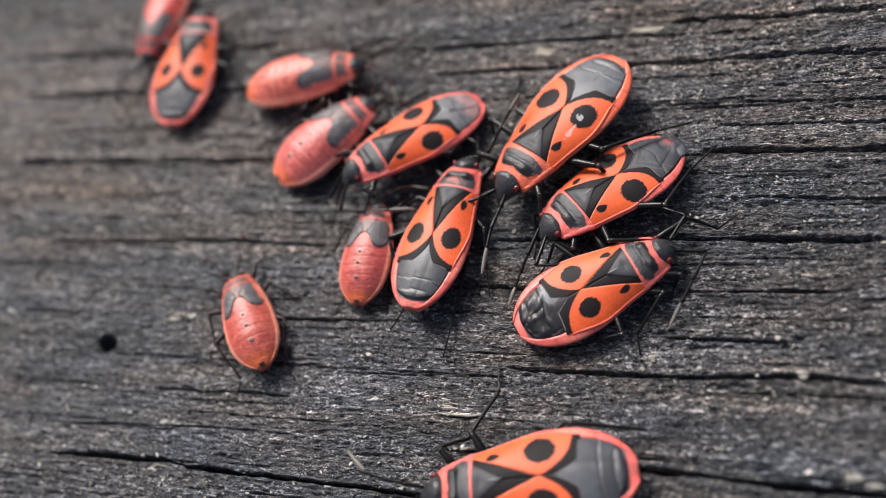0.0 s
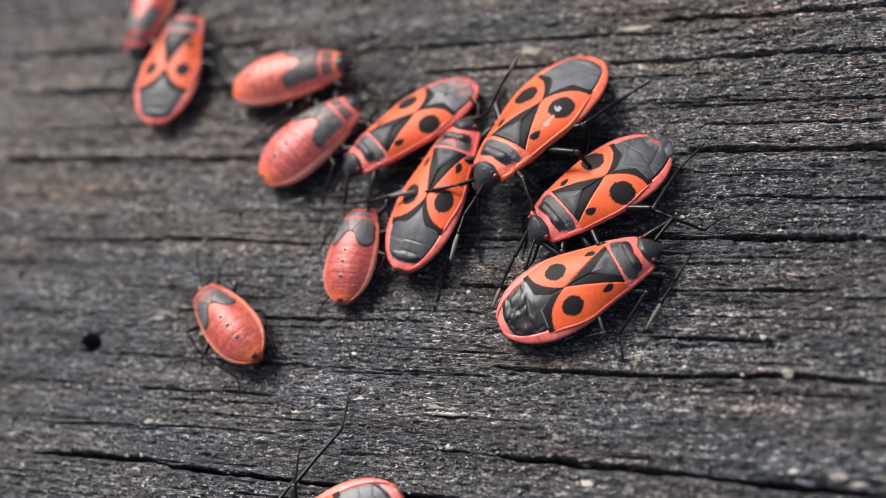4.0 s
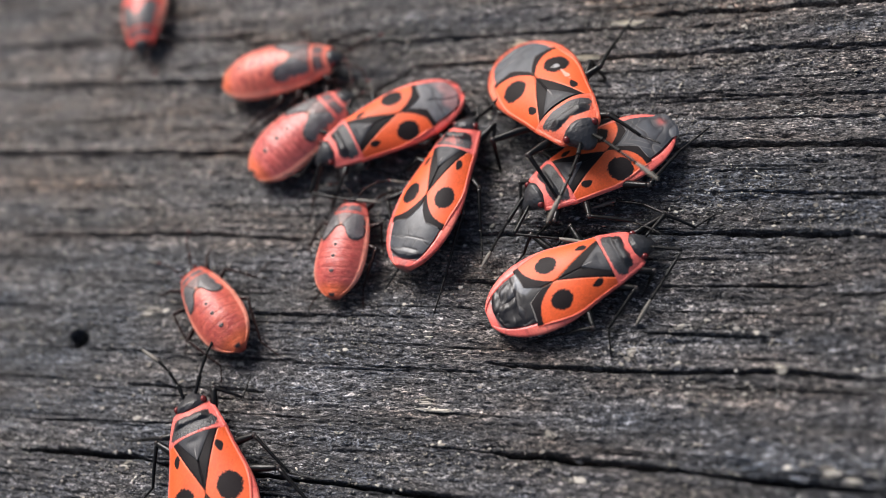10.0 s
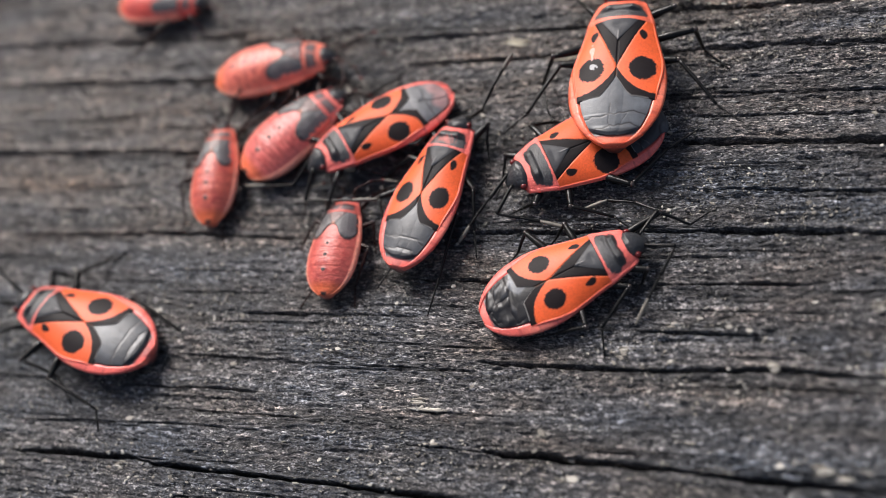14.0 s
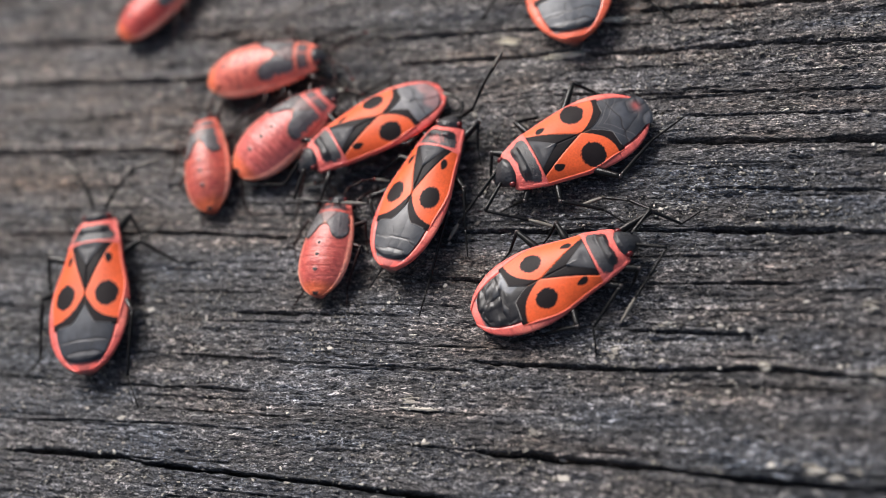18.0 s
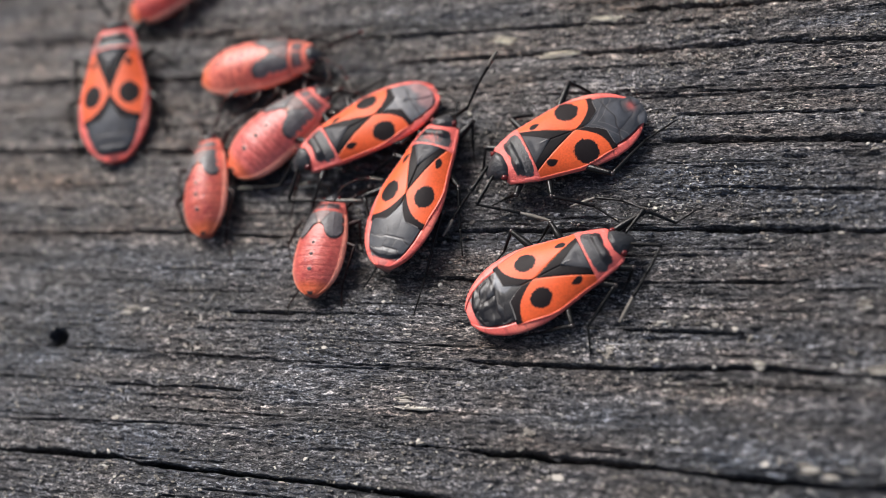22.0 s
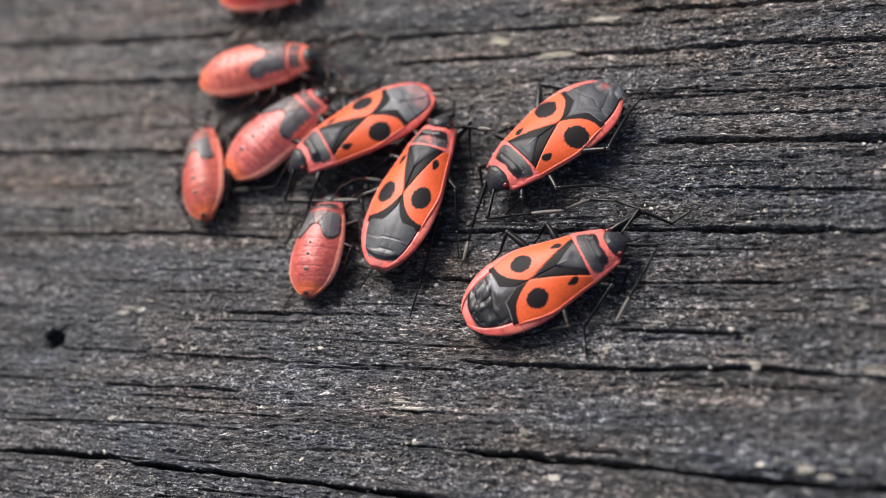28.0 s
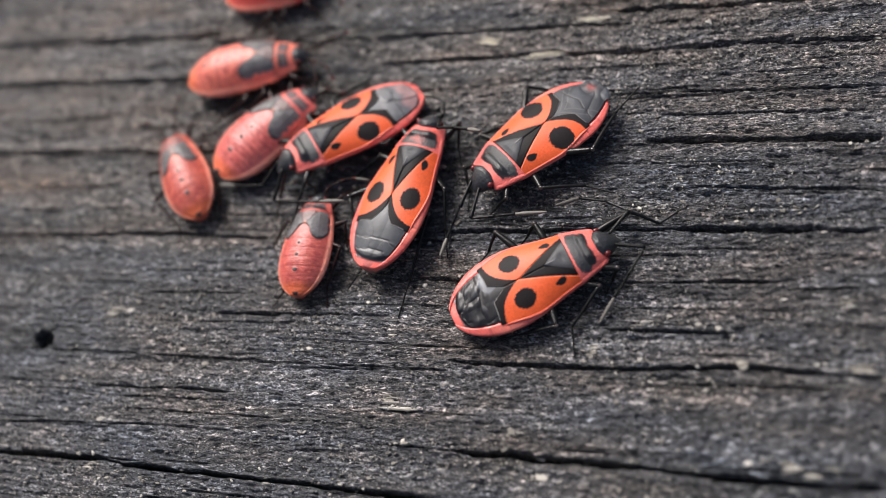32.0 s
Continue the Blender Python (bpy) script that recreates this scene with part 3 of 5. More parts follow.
def pronotum_mesh(form, seed, mottle, hind):
    rows, half = 84, 70
    u, q, qb, pts = shell(form, 0.0, 0.208, rows, half, 0.5, lift=0.05, notch=0.24)
    n_top = q.shape[1]
    k = u / 0.208
    aq = np.abs(q) * np.ones_like(u)
    tilt = 0.012 * vnoise(q * 6 + 0 * k, k * 5, seed)
    ends = smooth(0.0, 0.13, k) * (1 - smooth(0.90, 1.0, k))
    side_ = 0.77 + 0.08 * smooth(0.46, 0.62, k)
    dip = 0.05 * np.exp(-(q / 0.14) ** 2)
    mid, span = (0.24 + hind) / 2, (hind - 0.24) / 2
    field = (np.abs(k - dip * (k < mid) - mid) / span) ** 5 + (aq / side_) ** 5
    dark = 1 - smooth(0.80, 1.10, field + 14 * tilt + 0.25 * vnoise(q * 30 + 0 * k, k * 20, seed + 9))
    blush = 0.95 * np.exp(-(q / 0.42) ** 2 - ((k - 0.70) / 0.20) ** 2) + 0.30 * vnoise(q * 18 + 0 * k, k * 12, seed + 1) + 0.25 * vnoise(q * 36 + 0 * k, k * 22, seed + 2)
    dark = dark * (1 - mottle * smooth(0.35, 0.75, blush))
    pts[:, :n_top, 2] += 0.06 * smooth(0.86, 0.96, aq) * ends + (0.08 * np.exp(-(aq / 0.60) ** 6) + 0.09 * np.exp(-((aq - 0.46) / 0.17) ** 2)) * np.exp(-((k - 0.41 - 0.03 * aq) / 0.125) ** 4)
    pts[:, :n_top, 2] -= 0.03 * np.exp(-((k - 0.60) / 0.06) ** 2) * (1 - smooth(0.60, 0.75, aq)) + 0.05 * np.exp(-((k - 0.995) / 0.02) ** 2)
    pits = smooth(-0.05, 0.5, vnoise(q * 21 + 0 * k, k * 17, seed + 3)) * smooth(0.50, 0.62, k) * (1 - smooth(0.92, 0.98, k))
    pts[:, :n_top, 2] -= 0.006 * pits
    pts[:, :n_top, 2] += 0.006 * vnoise(q * 26 + 0 * k, k * 16, seed + 8) * (1 - dark)
    tint = paint((rows, pts.shape[1]), form.rim)
    tint[:, :n_top] = over(tint[:, :n_top], dark, (0.015, 0.015, 0.017))
    tint[:, :n_top] = over(tint[:, :n_top], 0.8 * dark * smooth(0.54, 0.60, k) * (1 - 0.7 * pits), (0.040, 0.040, 0.044))
    tint[:, n_top:] = over(tint[:, n_top:], smooth(0.0, 0.03, 0.955 - np.abs(qb)) * np.ones_like(u), INK)
    return grid_mesh("pronotum", pts, PITTED, tint, closed=True, caps=True)


# how far the black band behind the orange reaches before the membrane begins
BAND = {"short": 0.066, "long": 0.062, "rosy": 0.075, "worn": 0.085, "pale": 0.060}


def lobe_line(form, y):
    """Hind edge of the orange, bowed outward from the midline."""
    return 0.538 + 0.168 * (1 - (1 - np.clip(y / (1.03 * form.width(0.66)), 0, 1)) ** 3.2)


def forewing_mesh(form, side, seed, spot, place, style, smudge=False):
    """Leathery half of a forewing: orange with a round and a small black spot, black along the midline triangle and the hind edge; place is the round spot's distance from the midline."""
    rows, cols = 170, 90
    a, b = np.linspace(0, 1, rows)[:, None], np.linspace(0, 1, cols)[None]
    rear = 0.728 + 0.020 * b - 0.006 * np.sin(np.pi * b)
    rear = np.minimum(rear, lobe_line(form, b * form.width(0.66)) + BAND[style] + 0.004 * vnoise(b * 9, b * 0, seed + 2))
    u = 0.205 + (rear - 0.205) * a
    q = b * (0.985 - 0.125 * smooth(0.45, 0.72, u))
    w = form.width(u)
    y = q * w
    v = y / form.length
    z = form.dorsal(u, q) + 0.055 + 0.025 * smooth(0.45, 0.54, u)
    z = z + 0.040 * smooth(0.93, 0.97, b) - 0.060 * smooth(0.975, 1.0, b) - 0.03 * smooth(0.985, 1.0, a)
    z = z - 0.04 * np.exp(-(b / 0.02) ** 2) - 0.08 * smooth(0.80, 1.0, a) * smooth(0.90, 1.0, b)
    rag = 0.006 * vnoise(u * 130, v * 130, seed) + 0.004 * vnoise(u * 300, v * 300, seed + 1)
    tint = paint(u.shape, ORANGE)
    tint = over(tint, 0.85 * smooth(0.92, 0.985, b), form.rim)
    claval = 0.74 * form.width(0.208) * (1 - (u - 0.205) / 0.325)
    z = z - 0.035 * np.exp(-((y - claval) / 0.035) ** 2) * (u < 0.53)
    tint = over(tint, 1 - smooth(-0.02, 0.035, y - claval + 3.6 * rag), (0.013, 0.011, 0.012))
    d = np.hypot((u - 0.545) / spot, (y - place) / (spot * 9 * 0.88))
    tint = over(tint, 1 - smooth(0.95, 1.05, d + 13 * rag), INK)
    small = 0.74 * form.width(0.208) * (1 - (0.31 - 0.205) / 0.325) + 0.34
    d2 = np.hypot((u - 0.312 - 0.05 * (y - small)) / 0.036, (y - small) / (0.19 - 2.2 * (u - 0.312)))
    tint = over(tint, 1 - smooth(0.85, 1.1, d2 + 12 * rag), INK)
    lobe = lobe_line(form, y)
    tint = over(tint, smooth(-0.004, 0.004, u - lobe + 0.5 * rag) * (1 - smooth(0.93, 0.97, b)), INK)
    seam = np.exp(-((v - 0.002) / 0.0022) ** 2) * smooth(0.52, 0.54, u)
    tint = over(tint, seam * 0.45, (0.20, 0.10, 0.06))
    tint = over(tint, 0.5 * np.exp(-((y - claval - 0.05) / 0.030) ** 2) * (u < 0.525), (0.80, 0.17, 0.06))
    tint = over(tint, 0.65 * smooth(0.985, 0.992, a) * (b < 0.80), (0.25, 0.24, 0.23))
    if smudge:
        d3 = np.hypot((u - 0.525) / 0.026, (y - place + 0.09) / 0.18) + 0.5 * vnoise(u * 60, v * 60, 77)
        tint = over(tint, 1 - smooth(0.8, 1.0, d3), (0.30, 0.30, 0.31))
        d4 = np.hypot((u - 0.42) / 0.05, (y - place) / 0.11) + 0.5 * vnoise(u * 60, v * 60, 78)
        tint = over(tint, 0.7 * (1 - smooth(0.7, 1.0, d4)), (0.80, 0.40, 0.34))
    pts = np.stack([form.x(u), side * y, z], -1)
    if side > 0:
        pts, tint = pts[::-1], tint[::-1]
    return grid_mesh("forewing", pts, VELVET, tint)


def membrane_mesh(form, side, seed, style):
    """Thin hind half of a forewing, folded over the abdomen and creased."""
    rows, cols = 120, 60
    a, b = np.linspace(0, 1, rows)[:, None], np.linspace(0, 1, cols)[None]
    reach = {"short": 0.955, "long": 1.025, "rosy": 0.965, "worn": 0.955, "pale": 0.955}[style]
    q = -0.22 + (0.96 if style == "long" else 0.92 if style == "worn" else 0.97) * b
    tip = reach - 0.10 * np.abs(q - 0.12) ** 2.2
    start = np.minimum(0.706 + 0.020 * np.abs(q), 0.50 + BAND[style])
    u = start + (tip - start) * a
    y = q * (np.maximum(form.width(u), 1.22) if style == "long" else form.width(u))
    across = side * q
    line = lambda place, bow, wide: np.exp(-((u + 0.014 * vnoise(across * 2.6, across * 0, seed) + 0.006 * vnoise(across * 9, across * 0, seed + 4) - place + bow * q ** 2) / wide) ** 2)
    lift = np.zeros_like(u)
    if style in ("short", "pale"):
        # slate base; the sheen of the sky is put into the colour as patches
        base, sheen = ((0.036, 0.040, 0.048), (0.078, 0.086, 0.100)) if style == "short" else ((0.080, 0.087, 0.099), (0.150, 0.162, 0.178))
        dark = np.maximum(line(0.830, -0.02, 0.0042), line(0.900, -0.03, 0.0046))
        dark = np.maximum(dark, 0.8 * np.exp(-((across - 0.12 - 0.05 * vnoise(u * 26, across * 0, seed + 9)) / 0.010) ** 2) * smooth(0.76, 0.78, u))
        dark = np.maximum(dark, 0.7 * np.exp(-((across + 0.30 - 1.5 * (u - 0.83) - 0.04 * vnoise(u * 40, across * 0, seed + 10)) / 0.012) ** 2) * smooth(0.82, 0.83, u) * (1 - smooth(0.895, 0.90, u)))
        tint = paint(u.shape, base)
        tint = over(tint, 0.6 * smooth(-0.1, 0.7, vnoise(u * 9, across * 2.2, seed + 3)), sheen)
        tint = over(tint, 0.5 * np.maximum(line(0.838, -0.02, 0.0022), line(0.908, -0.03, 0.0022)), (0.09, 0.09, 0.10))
        tint = over(tint, 0.6 * smooth(0.915, 0.94, u + 0.03 * q ** 2), (0.012, 0.012, 0.015))
        lift = 0.04 * smooth(0.895, 0.925, u) * (1 - smooth(0.5, 0.75, np.abs(q))) + 0.012 * smooth(0.827, 0.837, u)
    elif style == "long":
        fold = vnoise(u * 13 + 0.5 * across, across * 2.0 + u * 3, seed)
        dark = np.maximum(line(0.80, 0.03, 0.005), 0.45 * np.exp(-(fold / 0.06) ** 2) * smooth(0.76, 0.80, u))
        tint = paint(u.shape, (0.030, 0.033, 0.040))
        # paler folds stand in for sheen, as colour
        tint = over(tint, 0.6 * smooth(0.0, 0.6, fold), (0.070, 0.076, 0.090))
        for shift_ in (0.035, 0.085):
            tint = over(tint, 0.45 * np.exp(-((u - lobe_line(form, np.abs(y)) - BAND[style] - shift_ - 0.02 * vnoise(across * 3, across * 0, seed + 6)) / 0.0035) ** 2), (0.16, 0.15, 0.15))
        tint = over(tint, 0.8 * np.exp(-((u - 0.950) / 0.024) ** 2 - ((across + 0.25) / 0.20) ** 2), (0.42, 0.10, 0.09))
        lift = 0.05 * np.abs(fold) * smooth(0.74, 0.80, u) + 0.06 * smooth(0.9, 0.97, u)
    elif style == "rosy":
        fold = np.abs(across - 0.12 - 2.2 * (u - 0.82) + 0.05 * vnoise(u * 25, across * 2, seed))
        dark = np.maximum(line(0.80, -0.03, 0.0035), np.exp(-(fold / 0.02) ** 2) * (u > 0.76))
        tint = paint(u.shape, (0.110, 0.112, 0.122))
        tint = over(tint, 0.65 * smooth(0.83, 0.88, u + 0.03 * vnoise(u * 18, across * 3, 5)), (0.36, 0.19, 0.185))
        lift = (0.04 * smooth(0.0, 0.1, fold) + 0.012 * vnoise(u * 30, across * 4, seed)) * smooth(0.70, 0.77, u)
    else:
        wave = vnoise(u * 17 + 0.9 * across, across * 3.6 + u * 5, seed)
        dark = np.exp(-(wave / 0.10) ** 2) * smooth(0.73, 0.77, u)
        dark = np.maximum(dark, line(0.79, 0.0, 0.006))
        crumple = vnoise(u * 40 + 0.8 * across, across * 5 + u * 9, seed + 7)
        tint = paint(u.shape, (0.007, 0.007, 0.009))
        # bluish grey pane and fold tops, their sheen put into the colour
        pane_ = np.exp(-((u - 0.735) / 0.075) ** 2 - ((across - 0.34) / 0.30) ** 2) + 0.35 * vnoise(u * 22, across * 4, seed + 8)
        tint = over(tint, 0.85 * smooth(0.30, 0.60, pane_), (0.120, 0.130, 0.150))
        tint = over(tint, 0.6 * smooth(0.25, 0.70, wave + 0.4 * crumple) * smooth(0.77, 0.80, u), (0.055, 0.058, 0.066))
        lift = (0.09 * np.abs(wave) + 0.035 * crumple) * smooth(0.72, 0.80, u)
    z = form.dorsal(u, q) + 0.015 + (0.02 if side > 0 else 0.0) * smooth(-0.22, 0.0, q) - 0.012 * (1 - smooth(-0.22, -0.15, q)) + lift - 0.010 * dark + 0.02 * smooth(0.1, 0.5, a)
    z = z - 0.06 * smooth(0.96, 1, a)
    tint = over(tint, 0.9 * dark, INK)
    pts = np.stack([form.x(u), side * y, z], -1)
    if side > 0:
        pts, tint = pts[::-1], tint[::-1]
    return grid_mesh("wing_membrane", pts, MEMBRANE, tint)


def scutellum_mesh(form):
    rows, cols = 30, 31
    a, b = np.linspace(0, 1, rows)[:, None], np.linspace(-1, 1, cols)[None]
    u = 0.207 + 0.152 * a
    half = 0.57 * form.width(0.208) * (1 - a) ** 0.97 + 0.012
    y = b * half
    z = form.dorsal(u, y / form.width(u)) + 0.06 + 0.07 * (1 - np.abs(b) ** 3) * np.ones_like(a) + 0.05 * np.exp(-(b / 0.12) ** 2) * smooth(0.4, 0.8, a)
    z = z - 0.06 * np.exp(-((a - 0.25) / 0.12) ** 2) * np.exp(-(b / 0.5) ** 2)
    tint = paint((rows, cols), (0.060, 0.061, 0.066))
    tint = over(tint, smooth(0.88, 0.97, np.abs(b)) * np.ones_like(a), INK)
    tint = over(tint, 0.75 * np.exp(-(y / 0.035) ** 2) * smooth(0.5, 0.72, a) * (1 - smooth(0.93, 0.99, a)), (0.36, 0.34, 0.33))
    return grid_mesh("scutellum", np.stack([form.x(u) + 0 * b, y, z], -1), VELVET, tint)


def head_mesh(k):
    """Wedge-shaped head with a blunt snout and a granular crown; k scales it."""
    s = np.linspace(0, 1, 40)[:, None]
    a = np.linspace(0, 2 * np.pi, 64, endpoint=False)[None]
    w = table(s[:, 0], 0, .52, .15, .74, .3, .80, .45, .68, .7, .48, .9, .33, 1, .16)[:, None]
    hgt = table(s[:, 0], 0, .44, .2, .54, .4, .50, .7, .36, 1, .10)[:, None]
    x = -0.25 + 1.26 * s
    grain_ = 1 + 0.035 * vnoise(s * 22 + 0 * a, a * 9, 5) + 0.03 * vnoise(s * 40 + 0 * a, a * 14, 6)
    z = -0.30 * s ** 1.6 + hgt * np.sin(a) * grain_
    pts = np.stack([x + 0 * a, w * np.cos(a) * grain_, z], -1) * k
    return grid_mesh("head", pts, BLACK, closed=True, caps=True)


def antenna(root, k, side, base, yaw, bend, lift, mat, joints=None):
    """Four-jointed antenna; yaw and bend turn it outward, lift raises it."""
    lens = (0.80 * k, 1.35 * k, 1.0 * k, 1.3 * k)
    rad = (0.105 * k, 0.085 * k, 0.08 * k, 0.115 * k)
    ang, p = radians(yaw), np.zeros(3)
    ob = None
    for i, ln in enumerate(lens):
        d = np.array([math.cos(ang), side * math.sin(ang), math.sin(radians(lift[i]))])
        e = p + d * ln if joints is None else np.array(joints[i]) - np.array(base)
        r = rad[i]
        prof = [r * 0.75, r, r * 1.2] if i < 3 else [r * 0.7, r * 1.1, r * 0.95, r * 0.5]
        me = tube("antenna" if i == 0 else "antenna_segment", [p + (e - p) * j / (len(prof) - 1) for j in range(len(prof))], prof, mat if i < 3 else TIP, 8)
        if i == 0:
            ob = part_of(root, "antenna", me, "", Matrix.Translation(Vector(base) * MM))
        else:
            if mat is NYMPH_LEG:
                part_of(ob, "antenna_joint", ball("antenna_joint", r * 1.25, r * 1.25, r * 1.25, EYE, 7, 8), "dark red joint", Matrix.Translation(Vector(p) * MM))
            part_of(ob, "antenna_segment", me, "pale grey antenna tip" if i == 3 else "")
        p = e
        ang += radians(bend[i]) if i < 3 else 0
    return ob


def leg(root, k, side, base, yaw, bend, femur, tibia, foot, drop, mat, fixed=None):
    """Leg whose femur reaches out at yaw degrees from straight ahead; the tibia turns back by bend from the knee, the foot lies on the board."""
    a, a2, a3 = radians(yaw), radians(yaw + bend), radians(yaw + bend * 0.75)
    d1, d2, d3 = (np.array([math.cos(t), side * math.sin(t), 0]) for t in (a, a2, a3))
    knee = d1 * femur * k * 0.9 + np.array([0, 0, 0.25 * k])
    ankle = knee + d2 * tibia * k
    ankle[2] = -drop + 0.20 * k
    toe = ankle + d3 * foot * k
    toe[2] = -drop + 0.04
    if fixed:
        knee, ankle, toe = (np.array(fixed[i:i + 3]) - np.array(base) for i in (0, 3, 6))
        d3 = (toe - ankle) / np.linalg.norm(toe - ankle)
    ob = part_of(root, "leg", tube("leg", [(0, 0, 0), knee * 0.55 + np.array([0, 0, .03]), knee], [.18 * k, .22 * k, .14 * k], mat), "", Matrix.Translation(Vector(base) * MM))
    part_of(ob, "knee", ball("knee", .15 * k, .15 * k, .15 * k, KNEE), "", Matrix.Translation(Vector(knee) * MM))
    part_of(ob, "tibia", tube("tibia", [knee, knee * 0.5 + ankle * 0.5 + np.array([0, 0, .06]), ankle], [.115 * k, .095 * k, .082 * k], mat))
    part_of(ob, "tarsus", tube("tarsus", [ankle, ankle * 0.62 + toe * 0.38, ankle * 0.45 + toe * 0.55, toe, toe + d3 * 0.14 * k - np.array([0, 0, .03])],
                               [.075 * k, .05 * k, .06 * k, .05 * k, .02 * k], mat, 8))
    return ob


GAIT = {}


def limbs(root, form, k, mat, belly, feelers, stance, fixed):
    legs = []
    x0 = form.x(0)
    spec = ((0.12, 52, -20, 1.35, 1.7, 1.0), (0.28, 82, 46, 1.75, 2.1, 1.2), (0.42, 100, 54, 1.9, 2.9, 1.5))
    for i, (u, yaw, bend, fe, ti, ft) in enumerate(spec):
        for side in (1, -1):
            y = side * form.width(u) * 0.55
            yaw_ = yaw + stance * (4 if (i + (side > 0)) % 2 else -6) + rng.uniform(-7, 7)
            ob = leg(root, k, side, (form.x(u), y, belly), yaw_, bend + rng.uniform(-10, 10), fe, ti, ft, belly, mat, fixed.get((i, side)))
            legs.append((ob, (form.x(u) * MM, y * MM, belly * MM), side, i))
    feel = []
    for side, (yaw, bend, lift) in zip((1, -1), feelers):
        base = (x0 + 0.62 * k, side * 0.34 * k, form.crest(0) - 0.36)
        ob = antenna(root, k, side, base, yaw, bend, lift, mat, fixed.get(("feeler", side)))
        feel.append((ob, tuple(c * MM for c in base), side))
    GAIT[root] = (legs, feel)


# knee, ankle and toe of each leg (front 0, middle 1, hind 2; left 1, right -1) and the joints of each antenna, in the bug's own space
STANCES = {}
STANCES["middle"] = {
    (1, -1): (0.99, -2.55, 0.83, -1.05, -3.27, 0.02, -2.32, -3.89, -0.27),
    (2, -1): (-0.64, -2.21, 0.78, -4.12, -2.3, -0.05, -6.11, -2.42, -0.34),
    (2, 1): (-0.69, 3.28, 1.1, -4.06, 0.9, 0.14, -5.37, 1.35, -0.09),
    (0, -1): (5.03, -1.75, 1.04, 3.88, -1.98, 0.31, 3.07, -2.43, 0.05),
    ("feeler", 1): ((5.2, -0.58, 1.26), (6.05, -0.26, 1.31), (6.51, 0.87, 1.12), (6.72, 1.97, 0.75)),
    ("feeler", -1): ((5.32, -1.58, 1.92), (6.44, -2.11, 2.66), (7.35, -2.52, 3.04), (8.18, -2.91, 3.41)),
}
STANCES["lone"] = {
    (0, 1): (6.7, 1.17, 0.79, 7.85, 0.04, 0.06, 9.08, 0.32, -0.21),
    (1, 1): (1.81, 3.1, 0.87, 1.14, 2.95, 0.15, 0.69, 2.81, -0.05),
    (2, 1): (-0.36, 3.72, 0.91, -1.24, 3.13, 0.22, -2.17, 2.73, 0.05),
    (0, -1): (4.67, -1.62, 0.97, 4.11, -1.91, 0.25, 3.58, -2.28, 0.06),
    (1, -1): (3.38, -2.1, 1.02, 1.12, -3.32, 0.4, 0.6, -4.71, 0.25),
    (2, -1): (0.41, -3.16, 1.16, -1.27, -2.47, 0.44, -3.28, -1.89, 0.26),
    ("feeler", 1): ((6.66, 1.22, 0.94), (5.87, 2.49, 0.62), (4.65, 3.51, 0.42), (3.24, 3.88, 0.15)),
    ("feeler", -1): ((6.49, -1.28, 1.15), (5.03, -2.25, 0.93), (3.86, -2.98, 0.7), (2.59, -3.82, 0.37)),
}
STANCES["upper"] = {
    (1, 1): (2.83, 1.72, 0.64, 1.55, 2.63, 0.05, 0.73, 3.44, -0.08),
    (2, 1): (-0.95, 2.32, 1.08, -3.81, 1.44, 0.72, -5.04, 1.53, 0.65),
    ("feeler", 1): ((6.44, 1.58, 0.45), (5.18, 2.78, 0.77), (4.08, 3.67, 0.97), (2.82, 4.59, 1.11)),
    ("feeler", -1): ((6.53, 0.16, 0.37), (7.41, -0.69, -0.1), (8.05, -1.42, -0.45), (9.08, -2.32, -0.74)),
}
STANCES["under"] = {
    (0, -1): (4.72, -1.77, 0.45, 5.48, -0.68, -0.26, 6.2, -0.02, -0.48),
    (1, -1): (2.58, -2.79, 0.53, 1.14, -2.81, -0.11, 1.15, -4.45, -0.51),
    (2, -1): (-1.6, -3.32, 0.85, -2.65, -2.53, 0.27, -3.94, -1.13, 0.31),
    (2, 1): (-1.13, 2.96, 1.51, -3.99, 1.62, 0.85, -6.18, 1.19, 0.77),
    (1, 1): (2.54, 2.67, 1.14, 0.49, 3.93, 0.7, -0.32, 5.23, 0.69),
    (0, 1): (4.32, 1.7, 0.87, 5.02, 1.31, -0, 5.76, 1.22, -0.31),
    ("feeler", 1): ((6.68, 1.32, 0.77), (5.49, 2.02, 0.65), (4.52, 2.57, 0.49), (3.1, 3.64, 0.53)),
    ("feeler", -1): ((6.66, 0.35, 0.66), (7.57, 0.69, 0.21), (8.31, 1.04, -0.12), (9.28, 1.6, -0.36)),
}
STANCES["front nymph"] = {
    (0, -1): (3.67, -1.7, 0.85, 4.42, -2.1, 0.3, 4.86, -2.45, 0.05),
    (1, -1): (1.83, -2.45, 0.88, 0.81, -2.41, 0.17, 0.12, -2.56, -0.09),
    (2, -1): (0.04, -2.44, 0.83, -2.45, -1.73, 0.13, -3.6, -1.85, -0.14),
    (1, 1): (2.09, 2.08, 0.78, 0.42, 2.92, 0.53, -0.5, 2.61, 0.25),
    (2, 1): (-1.33, 0.82, 0.9, -2.74, 1.34, 0.33, -3.78, 2.03, 0.12),
}
STANCES["climber"] = {
    (1, 1): (1.33, 3.35, 1.05, 1.13, 4.03, -0.92, -0.62, 3.84, -1.11),
    (0, -1): (3.92, -2.53, 1.26, 5.73, -2.46, -0.61, 6.29, -3.07, -0.7),
    (1, -1): (1.91, -3.54, 1.21, 2.19, -3.91, -0.71, 0.84, -4.9, -0.87),
}
